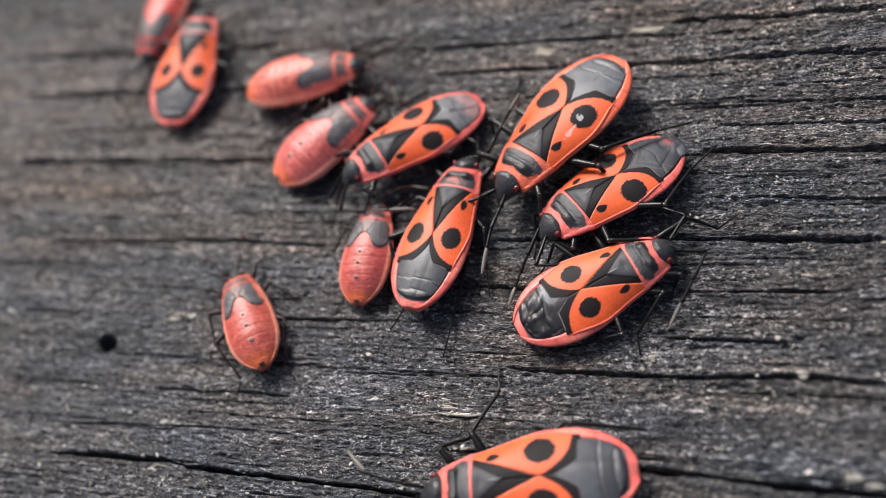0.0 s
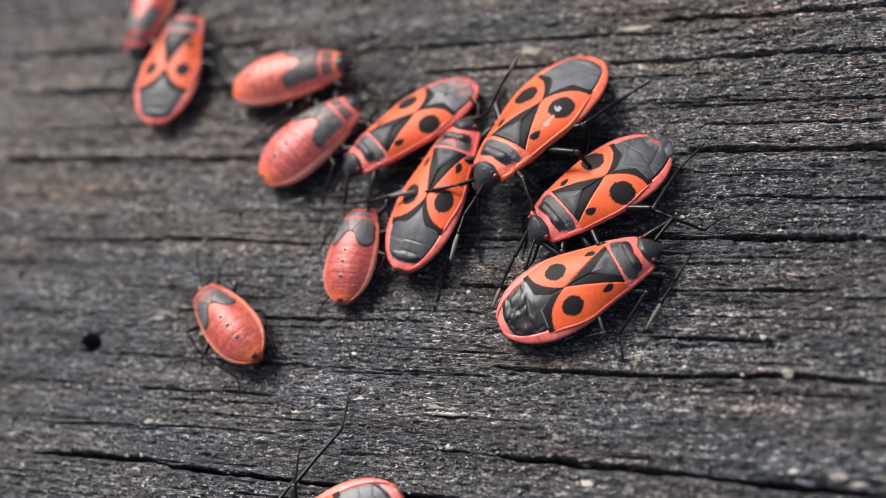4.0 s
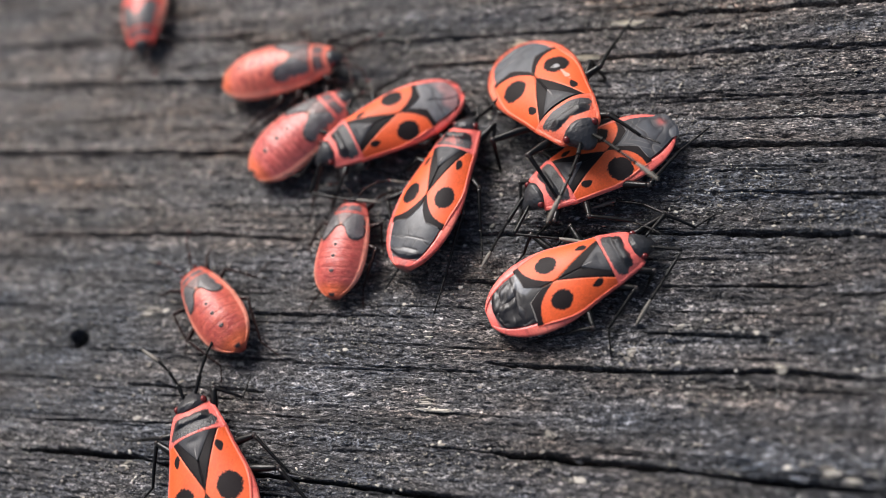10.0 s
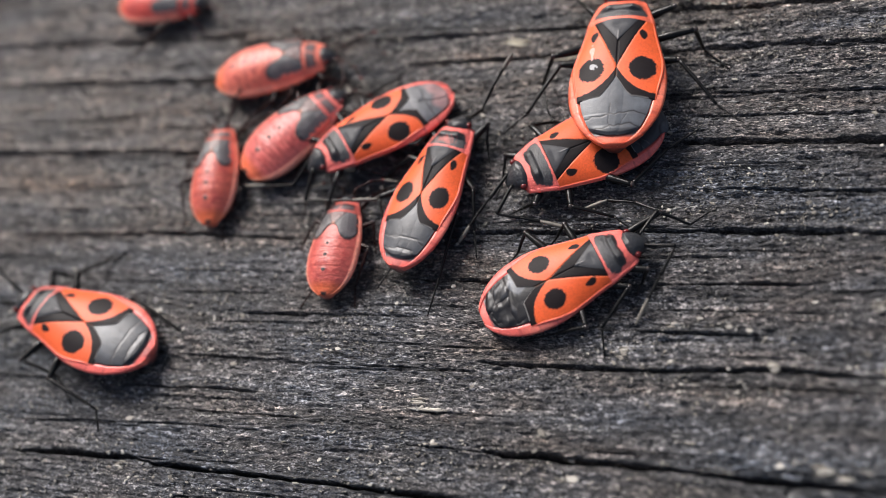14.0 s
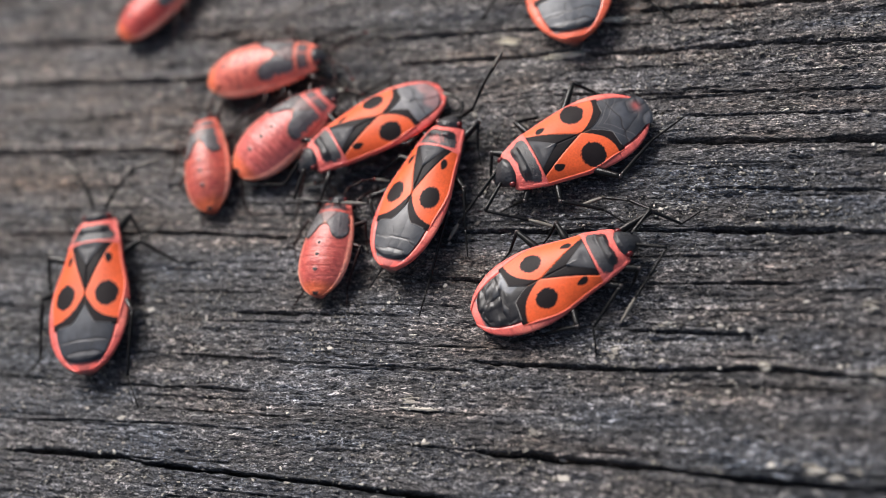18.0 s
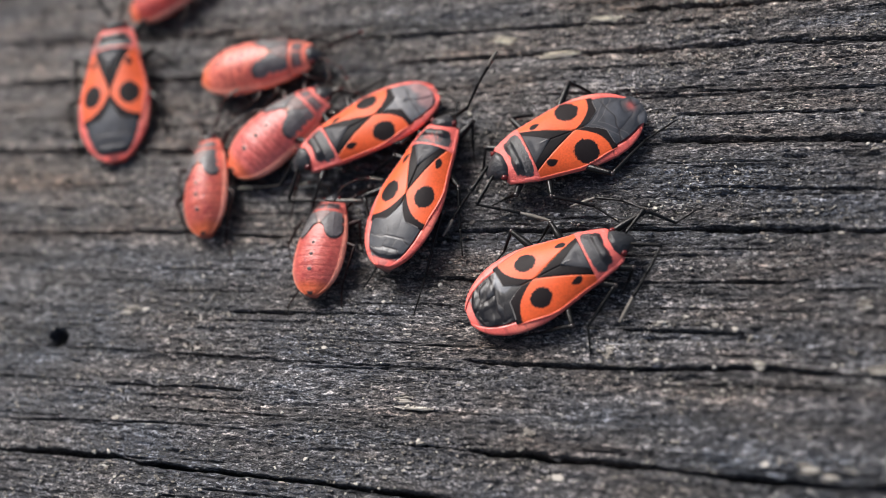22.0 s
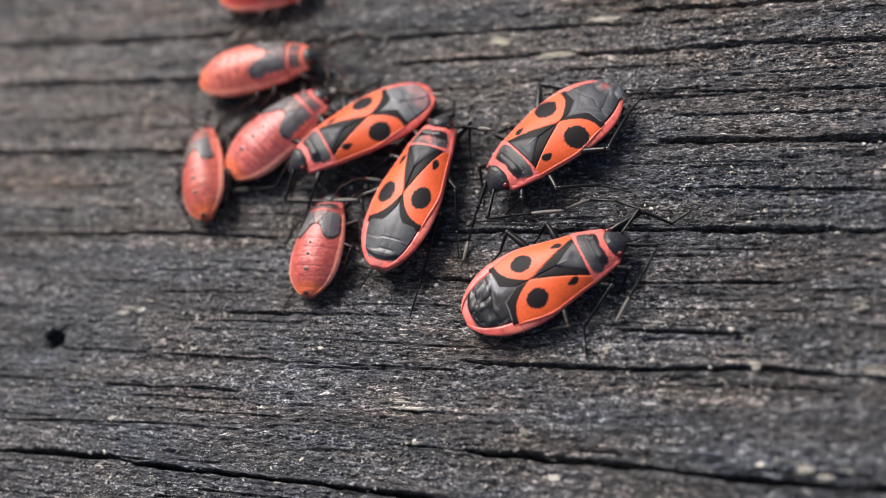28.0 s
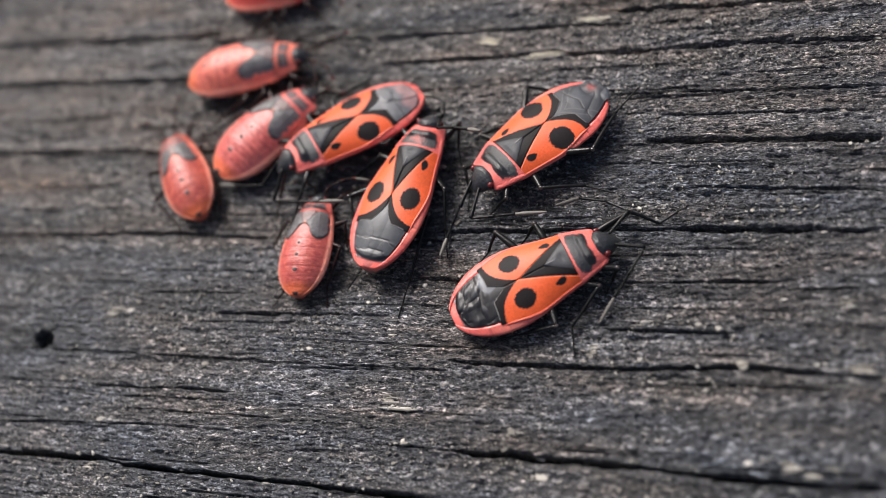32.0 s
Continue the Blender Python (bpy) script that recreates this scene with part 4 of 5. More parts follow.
STANCES["walker"] = {
    (0, -1): (4.72, -1.86, 1.24, 3.6, -2.72, 0.64, 4.31, -3.64, 0.56),
    (1, -1): (2.24, -2.91, 1.25, 0.39, -4.6, 0.68, -0.07, -6.03, 0.61),
    (2, -1): (-1.01, -3.23, 1.15, -4.44, -3.68, 0.42, -5.88, -4.77, 0.28),
    (1, 1): (3.14, 2.87, 0.76, 1.12, 3.31, 0.01, 0.01, 4.63, -0.34),
    (2, 1): (-0.29, 3.2, 0.61, -3.41, 2.53, -0.09, -4.3, 3.18, -0.37),
}
STANCES["walker"].update({
    ("feeler", 1): ((5.85, 0.60, 1.35), (6.60, 1.00, 1.60), (7.20, 1.50, 1.75), (8.00, 2.40, 1.80)),
    ("feeler", -1): ((5.98, -0.75, 1.35), (6.90, -1.25, 1.50), (7.65, -1.85, 1.55), (8.35, -3.20, 1.40)),
})
STANCES["wanderer"] = {
    (1, -1): (2, -2.22, 0.81, 0.41, -3.55, 0.32, 0.78, -5.03, 0.12),
    (2, -1): (-0.92, -2.35, 0.81, -3.49, -1.27, 0.18, -4.9, -1.68, -0.08),
    (0, -1): (3.68, -1.66, 0.81, 4.24, -2.15, 0.46, 4.59, -2.56, 0.26),
    (0, 1): (3.35, 1.85, 0.82, 3.74, 2.52, 0.44, 4.34, 2.81, 0.25),
    (1, 1): (1.77, 2.62, 0.82, 0.01, 2.92, 0.3, -0.51, 3.53, 0.08),
    (2, 1): (-0.48, 2.74, 0.82, -3, 1.92, 0.2, -3.79, 2.54, -0.04),
    ("feeler", 1): ((4.21, 0.76, 0.96), (5.17, 1.14, 0.77), (5.97, 1.63, 0.58), (7.07, 2.4, 0.29)),
    ("feeler", -1): ((4.7, -0.72, 0.95), (5.49, -1.05, 1.05), (6.08, -1.6, 1.05), (6.56, -2.64, 0.95)),
}
MEMBRANE = cuticle("wing_membrane", 0.40, 2600, 0.03, 0.25, relief=0.25, shine=0.42)
LOW = (4, 2, -14, -18)
FEELERS = {
    "ahead": ((18, (5, 0, 0), LOW), (33, (10, 25, 5), LOW)),
    "spread": ((25, (-5, 5, 0), LOW), (25, (10, 15, 5), LOW)),
    "crossed": ((25, (0, 100, 5), LOW), (-18, (5, 0, 0), LOW)),
    "bent": ((32, (-74, 34, 0), LOW), (15, (30, 95, 0), LOW)),
    "raised": ((40, (40, 60, 0), LOW), (2, (-6, 12, 4), (16, 22, 18, 8))),
    "over": ((25, (0, 122, 4), (8, 4, 6, 4)), (3, (0, 20, 5), LOW)),
    "curved": ((28, (35, 20, 8), LOW), (25, (40, 10, 15), LOW)),
}


def firebug(label, size, broad, fat, place, style="short", spot=0.072, feel="curved", seed=0, smudge=False, stance=""):
    form = Adult(fat, (0.79, 0.138, 0.066) if style == "pale" else RIM)
    root = tagged(new("firebug"), label, "bug", "firebugs on the board")
    root.empty_display_size = 0.002
    k = size / form.length
    root.scale = (k, k * broad, k)
    part_of(root, "abdomen", abdomen_mesh(form, style), "black abdomen with a red raised rim")
    part_of(root, "pronotum", pronotum_mesh(form, seed, 0.55 if stance == "middle" else 0.0, 0.84 if smudge else 0.90), "red-bordered black pronotum")
    for side in (1, -1):
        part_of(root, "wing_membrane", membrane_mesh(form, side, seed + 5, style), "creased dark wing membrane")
        part_of(root, "forewing", forewing_mesh(form, side, seed + 20 + side, spot, place, style, smudge and side > 0), "orange-red forewing with black spots")
    part_of(root, "scutellum", scutellum_mesh(form), "black triangular scutellum")
    head = part_of(root, "head", head_mesh(1.08), "black head", pose((form.x(0) - 0.12) * MM, 0, 1.20 * MM, 0, 6, 0))
    for side in (1, -1):
        part_of(head, "eye", ball("eye", .20, .17, .20, EYE), "dark red eye", Matrix.Translation((0.16 * MM, side * 0.76 * MM, 0.14 * MM)))
    limbs(root, form, 1.0, LEG, 0.75, FEELERS[feel], 1, STANCES.get(stance, {}))
    return root


# ---- nymphs ----
def nymph_body(form, seed, hue):
    rows, half = 120, 44
    u, q, qb, pts = shell(form, 0.16, 1.0, rows, half, 0.30)
    n_top = q.shape[1]
    aq = np.abs(q) * np.ones_like(u)
    bend = u - 0.03 * (1 - q ** 2)
    seg = ((bend - 0.36) / 0.092) % 1
    seam = np.minimum(seg, 1 - seg)
    on = smooth(0.36, 0.42, u)
    pts[:, :n_top, 2] -= on * (0.012 * (1 - smooth(0, 0.08, seam)) * (aq < 0.93) - 0.008 * np.sin(seg * np.pi))
    pts[:, :n_top, 2] += 0.05 * smooth(0.86, 0.94, aq) - 0.04 * smooth(0.97, 1, aq)
    tint = paint((rows, pts.shape[1]), hue)
    top = tint[:, :n_top]
    top = over(top, 0.55 * smooth(0.10, 0.5, vnoise(u * 60, q * 6, seed) * 0.7 + 0.25) * (1 - smooth(0.55, 0.9, aq)) * on, (0.42, 0.050, 0.045))
    top = over(top, 0.5 * smooth(0.05, 0.6, vnoise(u * 34, q * 9, seed + 31)) * on * (1 - smooth(0.6, 0.85, aq)), (0.36, 0.045, 0.045))
    top = over(top, 0.75 * on * (1 - smooth(0.02, 0.07, seam)) * (0.7 + 0.3 * vnoise(u * 30, q * 8, seed + 9)) * (1 - smooth(0.7, 0.84, aq)), (0.22, 0.022, 0.022))
    for place in (0.53, 0.645, 0.785):
        top = over(top, 0.5 * (1 - smooth(0.6, 1.0, np.hypot((u - place) / 0.036, q / 0.13))), (0.62, 0.30, 0.26))
    top = over(top, smooth(0.84, 0.92, aq), (0.84, 0.30, 0.21))
    top = over(top, 0.6 * smooth(0.86, 0.95, u) * np.ones_like(aq), (0.78, 0.16, 0.04))
    top = over(top, smooth(0.97, 0.985, u) * (1 - smooth(0.25, 0.45, aq)), INK)
    tint[:, :n_top] = top
    tint[:, n_top:] = over(tint[:, n_top:], 0.6 * smooth(0.0, 0.2, 0.8 - np.abs(qb)) * np.ones_like(u), (0.20, 0.03, 0.03))
    return grid_mesh("abdomen", pts, SKIN, tint, closed=True, caps=True)


def nymph_collar(form, seed, hue):
    rows, half = 30, 30
    u, q, qb, pts = shell(form, 0.0, 0.165, rows, half, 0.38, lift=0.03, notch=0.14)
    n_top = q.shape[1]
    k = u / 0.165
    aq = np.abs(q) * np.ones_like(u)
    pts[:, :n_top, 2] += 0.05 * smooth(0.84, 0.95, aq) - 0.07 * np.exp(-((k - 0.98) / 0.05) ** 2)
    tint = paint((rows, pts.shape[1]), hue)
    dark = smooth(0.22, 0.32, k) * (1 - smooth(0.74, 0.84, k)) * (1 - smooth(0.68, 0.78, aq)) * (0.35 + 0.65 * smooth(0.02, 0.10, aq))
    tint[:, :n_top] = over(tint[:, :n_top], 0.92 * dark, (0.055, 0.050, 0.054))
    tint[:, :n_top] = over(tint[:, :n_top], 0.6 * dark * np.exp(-((k - 0.50) / 0.07) ** 2), (0.17, 0.16, 0.17))
    return grid_mesh("pronotum", pts, SKIN, tint, closed=True, caps=True)


def wing_pad(form, side, seed, margin):
    """Half of a nymph's wing cover: a rounded lobe that runs back over the abdomen, and half of the scutellum between the lobes."""
    rows, cols = 60, 48
    a, b = np.linspace(0, 1, rows)[:, None], np.linspace(0, 1, cols)[None]
    q = 0.91 * b
    hind = table(q, 0, .330, .08, .332, .20, .352, .34, .425, .45, .462, .58, .476, .70, .466, .80, .435, .87, .385, .91, .31)
    u = 0.166 + (hind - 0.166) * a
    y = q * form.width(u)
    vee = 0.46 * (1 - (u - 0.166) / 0.165)
    edge = np.minimum((hind - u) / 0.022, (0.91 - q) / 0.05)
    z = form.dorsal(u, q) + 0.055 + 0.02 * smooth(0.0, 0.12, q - vee) - 0.075 * (1 - smooth(0, 0.8, edge))
    z = z - 0.03 * np.exp(-((q - vee) / 0.02) ** 2) + 0.010 * vnoise(u * 50, q * 10, seed) + 0.018 * np.exp(-((q - 0.58 - 0.2 * (u - 0.3)) / 0.03) ** 2) * (u > 0.2)
    tint = paint(u.shape, (0.095, 0.090, 0.093))
    tint = over(tint, 0.5 * smooth(0.0, 0.5, vnoise(u * 18, q * 4, seed)), (0.15, 0.138, 0.14))
    tint = over(tint, 0.55 * (1 - smooth(-0.03, 0.03, q - vee)), (0.21, 0.095, 0.085))
    tint = over(tint, 0.9 * np.exp(-((q - vee) / 0.03) ** 2), (0.028, 0.024, 0.026))
    tint = over(tint, 0.85 * (1 - smooth(0.9, 1.5, edge)), (0.018, 0.019, 0.021))
    tint = over(tint, 0.7 * (1 - smooth(0.15, 0.4, edge)), (0.58, 0.19, 0.14))
    tint = over(tint, 0.8 * np.exp(-(q / 0.07) ** 2) * smooth(0.270, 0.325, u), (0.62, 0.20, 0.10))
    ragged = 0.05 * vnoise(u * 45, q * 9, seed + 2)
    tint = over(tint, smooth(margin, margin + 0.05, q + ragged - 0.25 * (u - 0.30)), (0.72, 0.17, 0.12))
    cleft = 0.36 * smooth(0.0, 0.13, u - 0.318)
    tint = over(tint, (1 - smooth(-0.03, 0.03, q - cleft + ragged)) * (u > 0.318), (0.66, 0.13, 0.09))
    pts = np.stack([form.x(u), side * y, z], -1)
    if side > 0:
        pts, tint = pts[::-1], tint[::-1]
    return grid_mesh("wing_pad", pts, SKIN, tint)


def nymph(label, size, broad=1.0, hue=SCARLET, feel="curved", seed=0, stance=""):
    form = Nymph()
    root = tagged(new("firebug_nymph"), label, "bug", "firebugs on the board")
    root.empty_display_size = 0.002
    k = size / form.length
    root.scale = (k, k * broad, k)
    part_of(root, "abdomen", nymph_body(form, seed, hue), "red abdomen with fine segment seams")
    part_of(root, "pronotum", nymph_collar(form, seed, hue))
    for side in (1, -1):
        part_of(root, "wing_pad", wing_pad(form, side, seed + side, 0.88 if stance == "front nymph" else 0.74), "grey-black wing pad")
    for u, r in ((0.53, 0.105), (0.645, 0.13), (0.785, 0.15)):
        part_of(root, "scent_gland", ball("scent_gland", r, r * 1.2, 0.022, GLAND, 7, 12), "black dot on the back",
                Matrix.Translation((form.x(u) * MM, 0, (form.crest(u) + 0.0) * MM)))
    head = part_of(root, "head", head_mesh(0.78), "dark head", pose(form.x(0) * MM, 0, 0.93 * MM, 0, 8, 0))
    for side in (1, -1):
        part_of(head, "eye", ball("eye", .16, .13, .16, EYE), "dark red eye", Matrix.Translation((0.12 * MM, side * 0.57 * MM, 0.10 * MM)))
    limbs(root, form, 0.80, NYMPH_LEG, 0.58, FEELERS[feel], 1, STANCES.get(stance, {}))
    return root


walker = firebug("broad orange and black firebug walking over the board", 10.56, 0.94, 0.22, 1.25, "short", 0.080, "ahead", 3, stance="walker")
climber = firebug("orange and black firebug with a white smear climbing over others", 10.45, 1.048, 0.17, 1.22, "pale", 0.079, "spread", 13, True, stance="climber")
under_bug = firebug("orange and black firebug that another climbs over", 8.85, 1.164, 0.06, 1.285, "long", 0.080, "crossed", 23, stance="under")
lone_bug = firebug("orange and black firebug with crumpled black wing tips", 9.1, 0.977, 0.20, 1.144, "worn", 0.068, "bent", 33, stance="lone")
middle_bug = firebug("orange and black firebug resting amid the cluster", 10.0, 0.88, 0.18, 1.22, "short", 0.073, "raised", 43, stance="middle")
upper_bug = firebug("orange and black firebug with rosy grey wing tips", 9.43, 0.994, 0.07, 1.296, "rosy", 0.075, "over", 53, stance="upper")
far_bug = firebug("orange and black firebug beside a red nymph", 9.2, 1.03, 0.20, 1.25, "short", 0.060, "curved", 63)
wandering_nymph = nymph("small scarlet firebug nymph wandering over the board", 6.9, 0.84, (0.58, 0.120, 0.080), "spread", 3, stance="wanderer")
resting_nymph = nymph("rose-red firebug nymph resting beside an adult", 7.66, 1.02, ROSE, "curved", 13)
back_nymph = nymph("orange-red firebug nymph at the back of the cluster", 8.1, 0.90, (0.74, 0.180, 0.120), "ahead", 23)
front_nymph = nymph("rose-red firebug nymph with its head under a feeler", 6.3, 0.94, (0.56, 0.115, 0.090), "curved", 33, stance="front nymph")
far_nymph = nymph("scarlet firebug nymph at the edge of the group", 7.0, 0.95, SCARLET, "spread", 43)


# ---- what moves ----
def at(x, y, z, yaw, pitch, roll=0):
    return pose(x * MM, y * MM, z * MM, roll, -pitch, yaw)


def trek(bug, rows, turns=None, tucks=None):
    """Keys a bug along its rows, and swings its legs by the way it makes."""
    walk(bug, rows)
    ts = [t for t, _ in rows]
    ps = [m.translation for _, m in rows]
    yaws = np.unwrap([m.to_euler().z for _, m in rows])
    fine = np.arange(0, 32.01, 0.2)
    x, y = np.interp(fine, ts, [p.x for p in ps]) / MM, np.interp(fine, ts, [p.y for p in ps]) / MM
    turn = np.interp(fine, ts, yaws)
    step = np.hypot(np.gradient(x, fine), np.gradient(y, fine)) + 2.0 * np.abs(np.gradient(turn, fine))
    phase = np.cumsum(step) * 0.2 / 3.6 * 2 * np.pi
    live = smooth(0.5, 1.8, step)
    legs, feel = GAIT[bug]
    for ob, base, side in feel:
        if turns and side in turns:
            walk(ob, [(t, pose(*base, 0, ry, rz)) for t, ry, rz in turns[side]])
    if live.max() < 0.2:
        return
    for ob, base, side, i in legs:
        beat = phase + (0 if (i + (side > 0)) % 2 else np.pi)
        keys = []
        for j, t in enumerate(fine):
            if j and j < len(fine) - 1 and live[max(0, j - 1):j + 2].max() == 0:
                continue
            s = live[j] * 17 * math.sin(beat[j])
            lift = live[j] * 9 * max(0, math.cos(beat[j]))
            if tucks and (i, side) in tucks:
                s -= side * np.interp(t, *tucks[i, side])
            keys.append((float(t), pose(*base, side * lift, 0, -side * s)))
        walk(ob, keys)
    for ob, base, side in feel:
        if turns and side in turns:
            continue
        keys = [(float(t), pose(*base, 0, -2 - 3 * math.sin(1.1 * t + side), side * (2 + 10 * np.interp(t, fine, live)) * math.sin(0.9 * t + 2 * side))) for t in np.arange(0, 32.01, 1.0)]
        walk(ob, keys)


def motions():
    trek(wandering_nymph, [
        (0, at(-14.63, -5.02, 0.05, 122.4, -4.4, 6.7)),
        (0.5, at(-14.75, -4.97, 0.05, 128.2, -5.0, 6.6)),
        (1.5, at(-14.66, -5.05, 0.06, 128.0, -6.1, 5.3)),
        (2, at(-14.85, -5.22, 0.05, 133.5, -5.1, 3.8)),
        (2.5, at(-14.96, -5.24, 0.04, 141.1, -4.3, 3.6)),
        (3.5, at(-14.83, -5.23, 0.06, 140.2, -6.1, 2.1)),
        (6, at(-15.25, -4.79, 0.02, 140.0, -2.9, -1.0)),
        (7, at(-15.43, -4.53, 0.02, 135.9, -2.2, -0.2)),
        (7.5, at(-15.49, -4.54, 0.01, 135.9, -1.6, -0.1)),
        (10, at(-15.33, -4.54, 0.03, 135.6, -3.9, 0.1)),
        (10.5, at(-15.38, -4.41, 0.03, 133.7, -3.5, -0.2)),
        (11, at(-16.81, -2.66, 0.02, 127.3, -2.0, -1.0)),
        (11.5, at(-17.45, -2.28, 0.01, 131.9, -0.6, -5.7)),
        (12, at(-16.82, 0.26, 0.01, 139.2, -0.1, -6.0)),
        (12.5, at(-16.82, 1.79, 0.01, 124.2, 1.0, -3.8)),
        (13, at(-16.97, 2.37, 0.01, 121.7, 0.2, -1.9)),
        (13.5, at(-17.26, 4.05, 0.03, 102.1, 2.7, 0.7)),
        (14, at(-17.23, 4.91, 0.03, 94.8, 2.0, 0.8)),
        (14.5, at(-17.51, 5.15, 0.03, 101.3, 2.7, 0.1)),
        (16.5, at(-17.72, 5.74, 0.02, 104.9, 2.4, -3.2)),
        (17, at(-17.68, 5.67, 0.03, 106.4, 2.7, -4.2)),
        (17.5, at(-17.83, 5.45, 0.03, 108.9, 2.9, -2.4)),
        (18, at(-17.46, 5.76, 0.04, 106.6, 3.3, -1.6)),
        (18.5, at(-16.94, 4.02, 0.03, 97.5, 2.4, -3.8)),
        (19.5, at(-16.90, 4.04, 0.02, 97.8, 1.4, -9.7)),
        (20, at(-16.97, 4.04, 0.01, 102.7, 0.1, -12.1)),
        (20.5, at(-16.77, 4.06, 0.00, 101.1, 0.9, -12.1)),
        (22, at(-16.56, 3.99, 0.03, 100.4, 2.5, -7.4)),
        (24, at(-16.72, 3.98, 0.02, 104.2, 2.0, -6.5)),
        (25.5, at(-16.66, 4.21, 0.02, 104.5, 1.2, -7.0)),
        (27.5, at(-16.77, 4.96, 0.02, 107.2, -2.5, -9.9)),
        (28.5, at(-16.76, 5.04, 0.02, 107.8, -2.4, -11.5)),
        (29.5, at(-16.73, 5.00, 0.02, 112.0, -2.3, -9.4)),
        (31, at(-17.15, 4.70, 0.04, 122.8, -3.4, -0.9)),
        (31.5, at(-17.37, 4.73, 0.02, 122.1, -1.8, 0.4)),
        (32, at(-17.43, 4.80, 0.01, 122.2, -0.3, 0.7)),
    ])
    trek(walker, [
        (0, at(4.58, -13.39, 0.02, -168.9, -0.8, 4.2)),
        (0.5, at(2.29, -14.02, 0.00, -168.2, -0.4, 2.1)),
        (1, at(0.21, -14.32, 0.00, -170.2, -0.2, 1.1)),
        (1.5, at(-0.70, -14.78, 0.00, -166.9, -0.1, 0.6)),
        (2, at(-2.04, -15.31, 0.00, -163.5, -0.1, 0.4)),
        (3, at(-4.33, -16.60, 0.00, -145.0, 0.0, 0.0)),
        (3.5, at(-4.96, -17.08, 0.00, -143.8, 0.0, 0.0)),
        (4.5, at(-7.03, -19.13, 0.00, -136.6, 0.0, 0.0)),
        (5.5, at(-9.37, -21.98, 0.00, -151.4, 0.0, 0.0)),
        (6.5, at(-10.42, -24.60, 0.00, -234.4, 0.0, 0.0)),
        (8, at(-9.93, -21.78, 0.00, -241.9, 0.0, 0.0)),
        (9, at(-10.67, -19.56, 0.00, -244.8, 0.0, 0.0)),
        (9.5, at(-11.82, -17.02, 0.01, -239.7, -0.8, 1.0)),
        (10, at(-12.55, -15.42, 0.00, -241.1, -1.7, 4.0)),
        (10.5, at(-13.66, -13.12, 0.02, -236.4, -0.3, 2.3)),
        (11, at(-15.64, -11.54, 0.04, -234.1, 3.4, -0.8)),
        (11.5, at(-16.68, -10.15, 0.02, -227.3, 1.8, 1.4)),
        (12, at(-17.27, -9.80, 0.00, -230.4, -2.1, 5.4)),
        (12.5, at(-18.97, -8.38, 0.01, -223.0, 0.5, 5.8)),
        (13, at(-20.40, -7.36, 0.01, -218.7, 0.3, 7.0)),
        (13.5, at(-21.94, -6.54, 0.01, -208.8, 1.3, 8.1)),
        (14, at(-23.55, -6.26, 0.01, -197.1, 1.2, 10.5)),
        (14.5, at(-24.82, -6.13, 0.01, -194.0, 1.1, 8.5)),
        (16.5, at(-24.48, -6.51, 0.02, -216.2, -3.2, -2.4)),
        (17, at(-23.37, -6.30, 0.02, -229.8, 0.2, -0.3)),
        (17.5, at(-23.21, -4.88, 0.02, -249.4, -0.1, 6.0)),
        (18, at(-23.36, -3.75, 0.01, -257.6, 0.7, 6.9)),
        (18.5, at(-23.69, -2.41, 0.01, -255.5, 0.2, 8.4)),
        (19, at(-23.83, -0.74, 0.01, -256.5, -0.2, 8.0)),
        (19.5, at(-25.21, 1.82, 0.00, -259.7, 0.2, 6.9)),
        (20, at(-25.94, 4.01, 0.03, -263.1, 1.9, 6.2)),
        (20.5, at(-25.92, 6.54, 0.04, -264.8, 2.5, 5.4)),
        (21, at(-26.15, 9.58, 0.04, -268.7, 3.8, 6.8)),
        (21.5, at(-25.96, 10.83, 0.03, -265.7, 5.5, 7.6)),
        (22, at(-26.08, 11.62, 0.01, -258.4, 8.0, 7.0)),
        (22.5, at(-27.34, 13.41, 0.02, -247.4, 9.7, 4.7)),
        (23, at(-27.41, 13.61, 0.02, -250.8, 7.8, 2.2)),
        (23.5, at(-29.05, 15.09, 0.02, -246.9, 7.9, 4.8)),
        (24, at(-30.44, 17.74, 0.01, -250.9, 5.3, 5.7)),
        (24.5, at(-31.42, 21.08, 0.00, -249.3, 0.0, 0.0)),
        (25, at(-32.51, 24.22, 0.00, -250.6, 0.0, 0.0)),
        (25.5, at(-34.12, 28.42, 0.00, -250.6, 0.0, 0.0)),
        (27.5, at(-32.00, 33.00, 0.00, -249.9, 0.0, 0.0)),
        (32, at(-35.22, 34.31, 0.00, -250.2, 0.0, 0.0)),
    ])
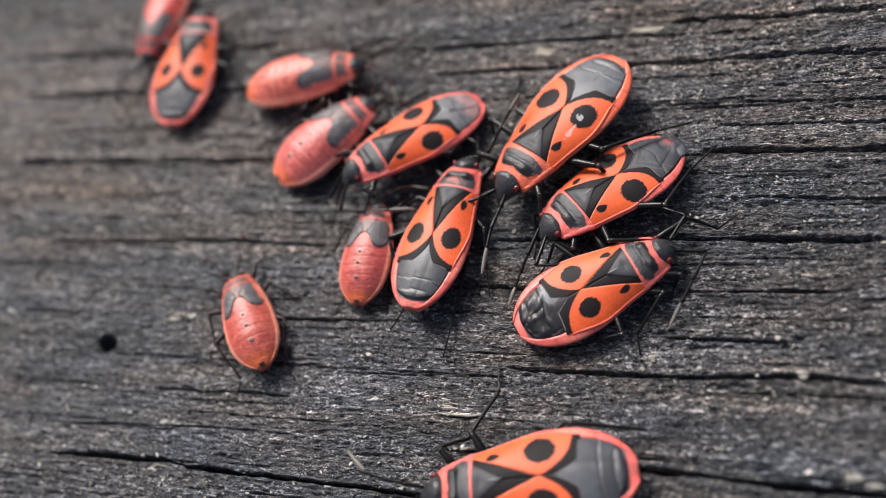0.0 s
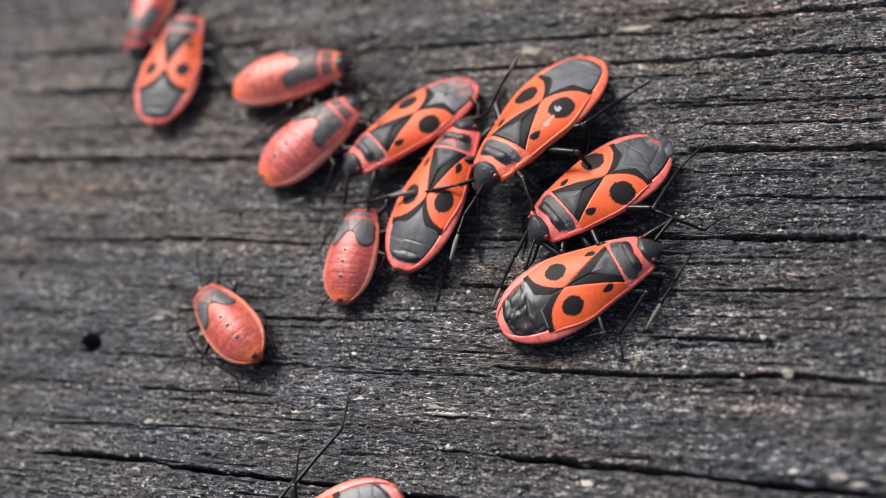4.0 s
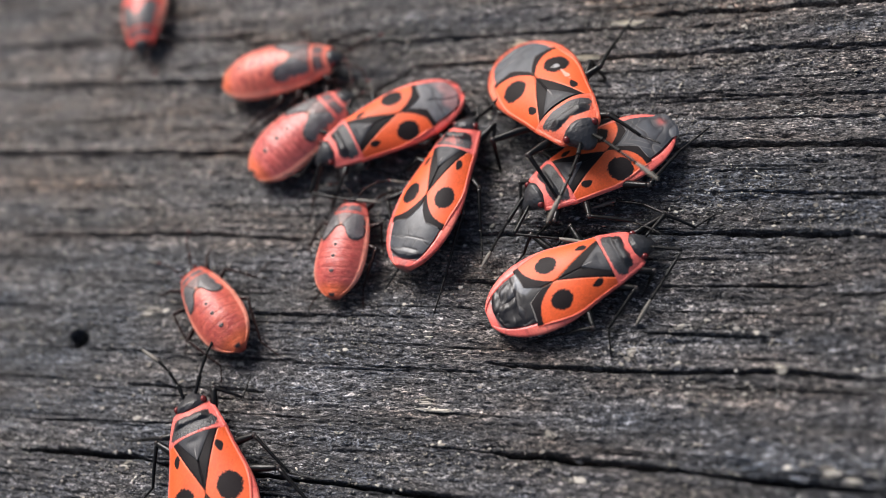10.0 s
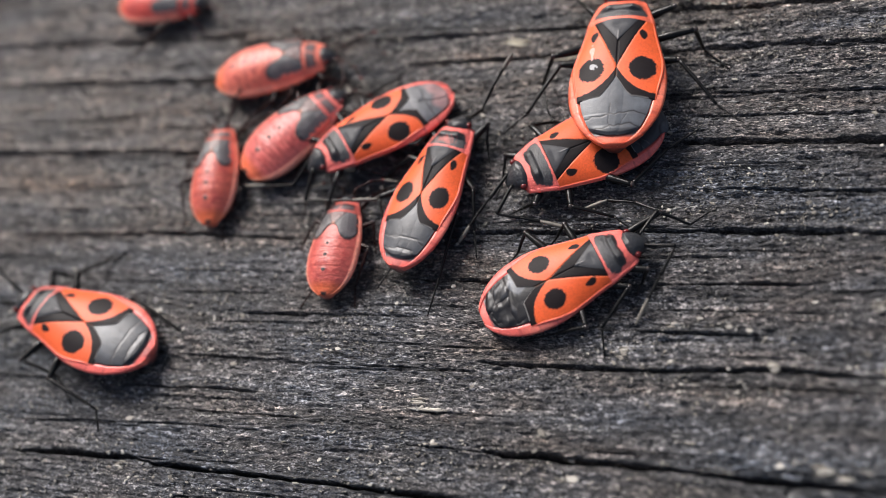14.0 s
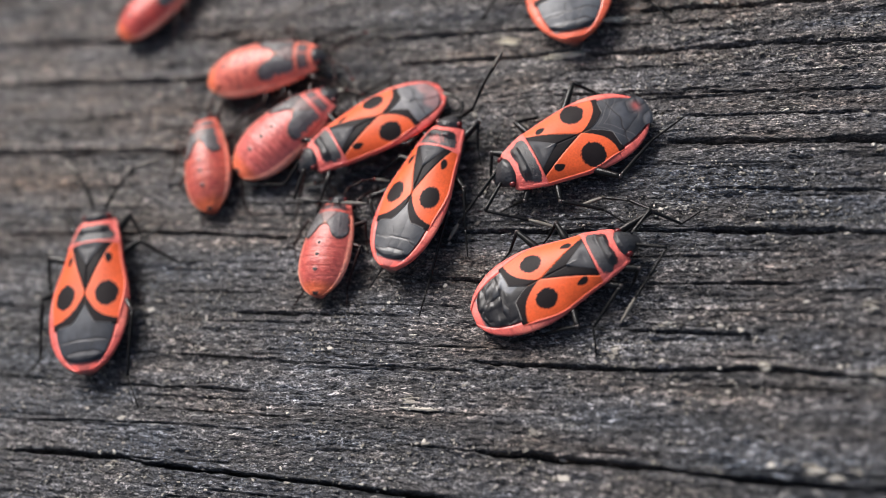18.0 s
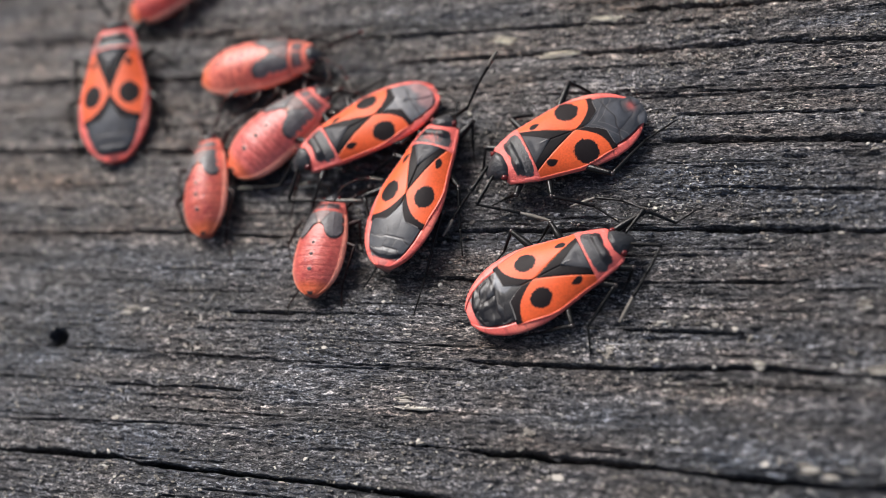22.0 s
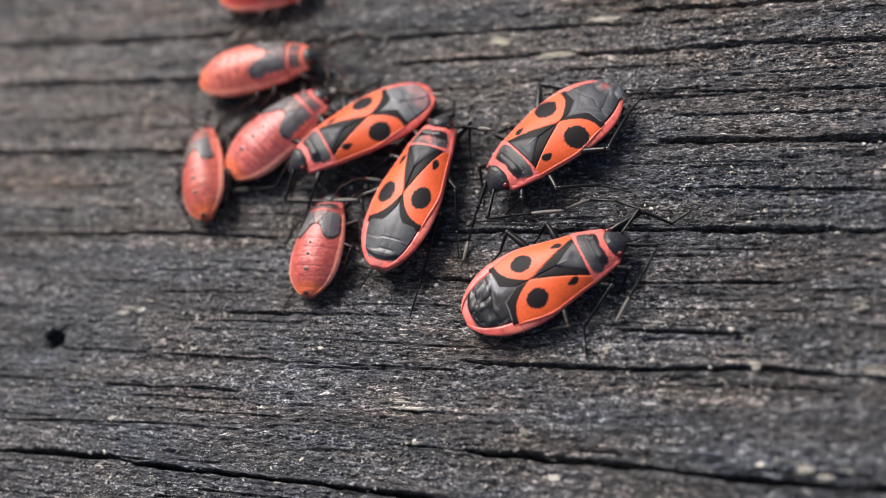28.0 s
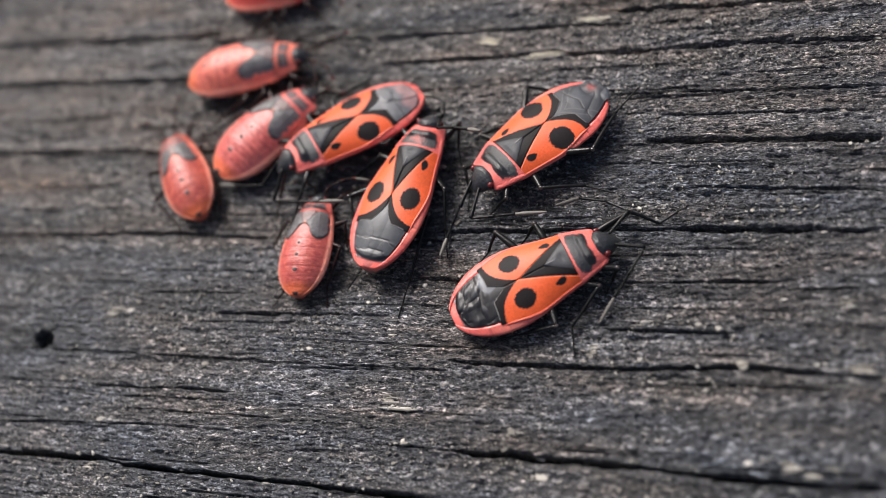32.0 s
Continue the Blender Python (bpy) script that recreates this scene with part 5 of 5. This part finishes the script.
    trek(climber, [
        (0, at(4.22, 8.32, 0.40, -124.5, -0.6, 7.9)),
        (2, at(4.29, 8.33, 0.52, -123.3, 0.4, 8.5)),
        (2.5, at(4.57, 8.95, 0.66, -125.1, -5.6, 3.8)),
        (3, at(4.70, 9.39, 0.50, -124.1, -4.8, 2.4)),
        (3.5, at(4.28, 9.20, 0.30, -124.8, 3.5, 8.8)),
        (5.5, at(2.71, 5.55, 1.01, -104.6, 8.5, 17.3)),
        (6, at(2.51, 5.14, 1.04, -108.4, 3.6, 18.4)),
        (6.5, at(2.07, 4.65, 1.03, -107.2, 3.9, 19.2)),
        (7, at(2.13, 4.78, 1.09, -105.1, 3.5, 19.8)),
        (7.5, at(2.65, 5.95, 1.02, -102.3, 6.4, 21.0)),
        (8, at(2.92, 7.50, 0.79, -85.4, 6.6, 12.8)),
        (8.5, at(2.95, 7.87, 0.70, -82.6, 7.2, 8.6)),
        (9, at(3.07, 8.07, 0.72, -84.0, 10.6, 8.3)),
        (9.5, at(3.29, 9.32, 0.79, -67.2, 12.5, 1.4)),
        (10, at(4.28, 9.52, 0.93, -54.9, 16.5, 3.0)),
        (10.5, at(3.97, 9.02, 0.85, -26.1, 12.9, -6.3)),
        (11, at(5.93, 9.55, 0.88, -0.8, -0.2, -9.2)),
        (11.5, at(6.98, 9.72, 0.89, 28.9, -6.0, 1.6)),
        (12, at(8.67, 9.35, 1.09, 44.8, 0.3, -3.8)),
        (12.5, at(9.13, 9.73, 1.20, 63.8, -2.8, -2.3)),
        (13, at(9.21, 9.98, 1.07, 71.5, -6.0, 2.6)),
        (13.5, at(9.35, 10.15, 1.09, 81.7, -5.9, -0.8)),
        (14, at(8.92, 10.41, 1.13, 90.9, -3.6, 1.0)),
        (14.5, at(8.99, 10.73, 1.21, 100.0, -3.7, 4.9)),
        (15.5, at(8.32, 12.75, 0.75, 102.1, -9.5, 0.0)),
        (16.5, at(7.28, 15.26, 0.40, 104.6, -5.1, 0.0)),
        (17, at(6.67, 16.04, 0.15, 103.3, -1.9, 0.0)),
        (17.5, at(5.69, 17.64, 0.00, 100.8, 0.0, 0.0)),
        (18, at(5.52, 18.97, 0.00, 99.0, 0.0, 0.0)),
        (18.5, at(5.57, 20.94, 0.00, 96.6, 0.0, 0.0)),
        (19, at(5.78, 22.49, 0.00, 99.7, 0.0, 0.0)),
        (20, at(5.40, 26.75, 0.00, 99.4, 0.0, 0.0)),
        (22, at(5.27, 31.44, 0.00, 99.2, 0.0, 0.0)),
        (32, at(5.85, 37.12, 0.00, 98.8, 0.0, 0.0)),
    ], tucks={(2, 1): ((0, 3.6, 5, 8.3, 9.5, 32), (0, 0, 30, 30, 0, 0)), (1, 1): ((0, 3.6, 5, 8.3, 9.5, 32), (0, 0, -30, -30, 0, 0)), (0, -1): ((0, 3.6, 5, 9, 10.5, 32), (0, 0, 45, 45, 0, 0)), (1, -1): ((0, 3.6, 5, 9, 10.5, 32), (0, 0, -85, -85, 0, 0)), (2, -1): ((0, 3.6, 5, 9, 10.5, 32), (0, 0, -75, -75, 0, 0)), (1, 1): ((0, 3.6, 5, 9, 10.5, 32), (0, 0, 45, 45, 0, 0))})
    trek(under_bug, [
        (0, at(7.42, 3.99, 0.02, -140.5, 3.6, 9.0)),
        (2.5, at(7.41, 3.99, 0.01, -139.5, 3.8, 8.1)),
        (3.5, at(7.54, 3.88, 0.03, -139.2, 2.6, 4.3)),
        (5.5, at(7.39, 4.23, 0.00, -141.9, 0.3, 7.9)),
        (6, at(7.42, 4.24, 0.00, -141.1, 0.1, 7.6)),
        (6.5, at(7.39, 4.26, 0.00, -143.7, 0.3, 7.0)),
        (9, at(7.29, 4.52, 0.01, -141.4, 6.1, 10.8)),
        (10, at(7.85, 5.22, 0.00, -146.9, 2.6, 7.6)),
        (10.5, at(7.73, 5.49, 0.00, -146.5, 1.3, 4.1)),
        (11, at(7.73, 5.57, 0.00, -148.0, 1.4, 2.5)),
        (11.5, at(7.61, 5.66, 0.01, -147.2, 2.0, 2.2)),
        (12, at(7.28, 5.59, 0.02, -141.5, 5.7, 2.5)),
        (12.5, at(7.38, 5.58, 0.02, -146.0, 5.6, 0.0)),
        (13.5, at(7.32, 5.76, 0.01, -147.0, 3.0, -1.0)),
        (14, at(7.33, 6.17, 0.00, -153.2, 4.1, -4.0)),
        (14.5, at(7.19, 6.22, 0.01, -149.7, 2.8, -3.9)),
        (17, at(7.13, 6.37, 0.02, -148.8, 4.2, -4.8)),
        (17.5, at(6.98, 6.54, 0.00, -149.7, 4.0, -5.6)),
        (19.5, at(6.90, 6.44, 0.00, -149.4, 5.5, -5.4)),
        (21, at(6.86, 6.28, 0.01, -151.3, 5.7, -2.1)),
        (21.5, at(6.90, 6.36, 0.00, -151.6, 6.0, -1.9)),
        (22, at(6.86, 6.60, 0.02, -151.5, 6.2, -3.1)),
        (23, at(6.90, 6.43, 0.05, -151.7, 6.7, -5.2)),
        (23.5, at(6.95, 6.45, 0.04, -151.3, 6.3, -5.7)),
        (24, at(6.72, 6.41, 0.03, -149.1, 5.6, -4.5)),
        (24.5, at(6.71, 6.83, 0.01, -142.1, 4.1, -1.0)),
        (25, at(7.52, 7.34, 0.01, -133.1, 3.2, 2.1)),
        (25.5, at(7.24, 6.94, 0.01, -134.4, 2.6, 4.0)),
        (27.5, at(6.67, 6.89, 0.01, -135.9, 2.0, 4.3)),
        (28.5, at(6.30, 7.13, 0.01, -135.7, 1.5, 4.5)),
        (29.5, at(6.40, 7.01, 0.01, -136.2, 1.4, 4.2)),
        (32, at(6.28, 6.93, 0.02, -136.4, 2.3, 5.2)),
    ])
    trek(lone_bug, [
        (0, at(6.39, -2.48, 0.00, 31.6, 1.5, 3.1)),
        (2.5, at(6.39, -2.56, 0.00, 31.9, 1.8, 2.9)),
        (5.5, at(6.21, -2.35, 0.01, 28.0, 1.7, 1.0)),
        (6, at(6.27, -2.40, 0.01, 28.3, 2.5, 1.4)),
        (6.5, at(6.08, -2.11, 0.01, 22.8, 1.6, 0.7)),
        (7, at(6.11, -2.16, 0.01, 24.7, 1.3, -0.3)),
        (7.5, at(6.15, -2.37, 0.01, 27.4, 2.0, 0.9)),
        (9, at(6.05, -2.27, 0.01, 28.4, 1.0, 1.1)),
        (9.5, at(6.07, -2.37, 0.01, 29.0, 0.5, 1.5)),
        (12, at(6.19, -2.38, 0.00, 28.3, 2.5, 1.9)),
        (32, at(6.17, -2.45, 0.01, 28.8, 1.6, 2.4)),
    ])
    trek(middle_bug, [
        (0, at(-2.88, 0.75, 0.00, 79.3, -5.2, -2.4)),
        (0.5, at(-2.81, 0.92, 0.00, 76.9, -2.2, -3.5)),
        (1, at(-2.74, 1.09, 0.00, 77.2, -0.7, -4.1)),
        (1.5, at(-2.58, 1.55, 0.00, 75.7, -0.1, -3.8)),
        (2, at(-2.57, 1.90, 0.00, 75.6, 0.2, -4.1)),
        (2.5, at(-2.80, 2.52, 0.00, 73.7, 0.1, -2.5)),
        (3, at(-2.87, 3.23, 0.00, 73.5, 0.1, -2.1)),
        (3.5, at(-2.79, 3.33, 0.00, 73.5, 0.2, -2.8)),
        (5.5, at(-2.06, 3.50, 0.01, 75.7, 0.9, -11.0)),
        (7, at(-1.95, 3.24, 0.01, 74.1, 0.7, -12.5)),
        (8, at(-2.00, 3.14, 0.00, 71.6, -0.2, -12.3)),
        (8.5, at(-1.99, 3.15, 0.00, 73.8, -1.4, -11.8)),
        (9, at(-2.05, 3.06, 0.01, 71.5, -2.1, -11.3)),
        (9.5, at(-1.92, 3.03, 0.01, 73.8, -3.3, -9.8)),
        (10.5, at(-1.94, 3.01, 0.02, 75.8, -3.9, -9.4)),
        (11, at(-1.91, 3.00, 0.02, 75.7, -4.0, -5.7)),
        (19, at(-2.03, 2.96, 0.02, 76.3, -3.0, -5.1)),
        (32, at(-2.02, 2.94, 0.01, 75.8, -2.1, -3.2)),
    ], {-1: ((0, 0, 0), (8, 0, 0), (8.8, 24, 0), (10.6, 24, 0), (11.4, 0, 0), (23.5, 0, 0), (24.4, 6, -40), (25.3, 12, -72), (32, 12, -72))})
    trek(upper_bug, [
        (0, at(-5.56, 7.92, 0.01, -141.2, 7.9, 0.6)),
        (1, at(-5.51, 7.96, 0.01, -139.9, 7.7, 1.4)),
        (2, at(-4.98, 8.55, 0.03, -133.8, 8.4, 2.0)),
        (2.5, at(-4.83, 8.80, 0.03, -131.7, 7.3, 3.4)),
        (3, at(-4.81, 8.75, 0.03, -134.1, 6.9, 5.5)),
        (6, at(-5.17, 8.42, 0.03, -136.9, 5.0, 7.8)),
        (8.5, at(-5.78, 7.97, 0.02, -142.5, 6.9, 3.8)),
        (9, at(-5.79, 8.21, 0.00, -143.7, 7.0, -0.8)),
        (9.5, at(-5.73, 8.63, 0.01, -148.0, 7.1, -5.4)),
        (10, at(-5.79, 8.54, 0.00, -146.5, 7.0, -5.1)),
        (11, at(-5.83, 8.15, 0.00, -143.8, 7.3, -2.1)),
        (12, at(-5.78, 8.12, 0.00, -144.0, 6.5, -0.8)),
        (25.5, at(-5.91, 7.94, 0.00, -143.8, 6.6, 1.2)),
        (32, at(-5.95, 7.97, 0.01, -143.3, 7.1, 1.2)),
    ])
    trek(resting_nymph, [
        (0, at(-12.29, 7.88, 0.00, 44.8, 0.8, -1.7)),
        (7, at(-12.30, 7.75, 0.00, 44.9, 0.6, -1.1)),
        (24, at(-12.41, 7.76, 0.00, 46.7, -0.3, 0.3)),
        (27.5, at(-12.25, 7.64, 0.00, 46.6, -0.7, -3.2)),
        (32, at(-12.39, 7.77, 0.00, 46.8, -0.3, 0.3)),
    ])
    trek(back_nymph, [
        (0, at(-15.12, 13.11, 0.00, 10.8, -0.4, -2.3)),
        (7, at(-15.11, 13.15, 0.00, 10.0, -0.1, -0.6)),
        (7.5, at(-15.19, 13.16, 0.00, 9.8, -0.3, -1.1)),
        (8.5, at(-15.07, 13.10, 0.00, 9.7, -0.2, -0.9)),
        (11.5, at(-15.17, 13.16, 0.00, 9.6, 0.0, 0.0)),
        (13.5, at(-15.07, 13.13, 0.00, 9.6, -0.1, -0.3)),
        (14.5, at(-15.16, 13.28, 0.00, 9.4, 0.0, 0.0)),
        (18, at(-15.14, 13.13, 0.00, 9.0, 0.1, 0.4)),
        (18.5, at(-15.19, 13.26, 0.00, 8.9, 0.1, 0.3)),
        (20.5, at(-15.17, 13.14, 0.00, 8.3, -0.3, -0.8)),
        (25, at(-15.25, 13.29, 0.00, 8.6, 0.2, 0.2)),
        (27.5, at(-15.13, 13.02, 0.00, 9.3, -0.7, -4.0)),
        (29.5, at(-15.13, 13.17, 0.00, 8.6, 0.2, -0.5)),
        (31.5, at(-15.21, 13.18, 0.00, 9.9, 0.1, -0.3)),
        (32, at(-15.17, 13.18, 0.00, 8.9, -0.1, -0.7)),
    ])
    trek(front_nymph, [
        (0, at(-7.47, -0.31, 0.00, 88.6, 0.4, -3.6)),
        (1.5, at(-7.48, -0.39, 0.01, 89.3, -0.8, -2.5)),
        (2.5, at(-7.49, -0.41, 0.00, 86.7, -0.9, -2.0)),
        (3, at(-7.50, -0.40, 0.00, 88.5, -1.2, -2.2)),
        (3.5, at(-7.50, -0.34, 0.00, 87.2, -0.8, -2.7)),
        (5.5, at(-7.55, -0.34, 0.00, 89.2, -1.8, -3.3)),
        (7.5, at(-7.50, -0.31, 0.00, 87.8, -0.9, -4.0)),
        (8, at(-7.54, -0.30, 0.01, 89.3, -2.0, -3.7)),
        (9, at(-7.52, -0.28, 0.00, 87.9, -1.6, -4.0)),
        (10.5, at(-7.55, -0.32, 0.01, 89.4, -2.1, -3.9)),
        (12.5, at(-7.54, -0.30, 0.00, 88.5, -1.5, -4.2)),
        (13, at(-7.55, -0.33, 0.01, 90.0, -2.1, -4.0)),
        (13.5, at(-7.55, -0.32, 0.01, 88.6, -2.6, -4.1)),
        (23.5, at(-7.58, -0.35, 0.00, 89.3, -2.0, -4.3)),
        (25, at(-7.54, -0.33, 0.00, 87.8, -1.7, -4.5)),
        (32, at(-7.56, -0.31, 0.00, 88.7, -1.4, -3.8)),
    ])
    trek(far_bug, [
        (0, at(-24.78, 14.57, 0.02, 87.5, 2.7, 4.1)),
        (2, at(-24.77, 14.43, 0.01, 88.2, 2.5, 3.5)),
        (2.5, at(-24.78, 14.50, 0.01, 87.0, 2.2, 3.4)),
        (6, at(-24.74, 14.44, 0.01, 87.2, 1.6, 3.5)),
        (6.5, at(-24.83, 14.53, 0.02, 87.4, 2.5, 3.7)),
        (7, at(-24.71, 14.50, 0.01, 85.7, 2.6, 3.8)),
        (7.5, at(-24.83, 15.05, 0.02, 76.5, 5.5, 3.8)),
        (8, at(-23.63, 15.48, 0.01, 68.7, 5.3, 2.6)),
        (8.5, at(-22.75, 15.86, 0.02, 66.7, 4.9, -3.5)),
        (9, at(-21.87, 19.78, 0.01, 69.1, 3.3, -2.4)),
        (9.5, at(-18.78, 24.38, 0.00, 67.9, 0.0, 0.0)),
        (10, at(-16.41, 28.79, 0.00, 70.5, 0.0, 0.0)),
        (11, at(-14.72, 33.18, 0.00, 73.2, 0.0, 0.0)),
        (32, at(-11.90, 32.36, 0.00, 72.7, 0.0, 0.0)),
    ])
    trek(far_nymph, [
        (0, at(-28.59, 19.74, 0.00, -93.8, 0.0)),
        (3, at(-28.39, 20.07, 0.00, -93.6, 0.0)),
        (6, at(-28.60, 19.98, 0.00, -93.8, 0.0)),
        (9, at(-28.19, 19.45, 0.00, -80.8, 0.0)),
        (10, at(-27.88, 19.71, 0.00, -76.3, 0.0)),
        (11, at(-27.61, 19.86, 0.00, -61.1, 0.0)),
        (12, at(-27.08, 19.77, 0.00, -54.8, 0.0)),
        (13, at(-26.67, 19.87, 0.00, -41.2, 0.0)),
        (13.5, at(-26.31, 20.24, 0.00, -28.6, 0.0)),
        (14, at(-26.08, 20.00, 0.00, -5.1, 0.0)),
        (14.5, at(-26.74, 20.22, 0.00, 17.3, 0.0)),
        (15.5, at(-26.07, 20.08, 0.00, 33.6, 0.0)),
        (17, at(-25.85, 19.70, 0.00, 45.8, 0.0)),
        (18, at(-25.55, 19.55, 0.00, 46.5, 0.0)),
        (19, at(-25.04, 20.12, 0.00, 45.3, 0.0)),
        (21, at(-24.66, 20.09, 0.00, 44.6, 0.0)),
        (22, at(-24.09, 20.55, 0.00, 33.2, 0.0)),
        (23, at(-23.68, 21.57, 0.00, 23.1, 0.0)),
        (24, at(-22.94, 22.08, 0.00, 6.3, 0.0)),
        (25.5, at(-18.71, 21.91, 0.00, -2.2, 0.0)),
        (28, at(-16.12, 20.13, 0.00, -2.4, 0.0)),
        (30.5, at(-14.86, 20.18, 0.00, -0.9, 0.0)),
        (32, at(-14.75, 20.07, 0.00, -0.8, 0.0)),
    ])


motions()
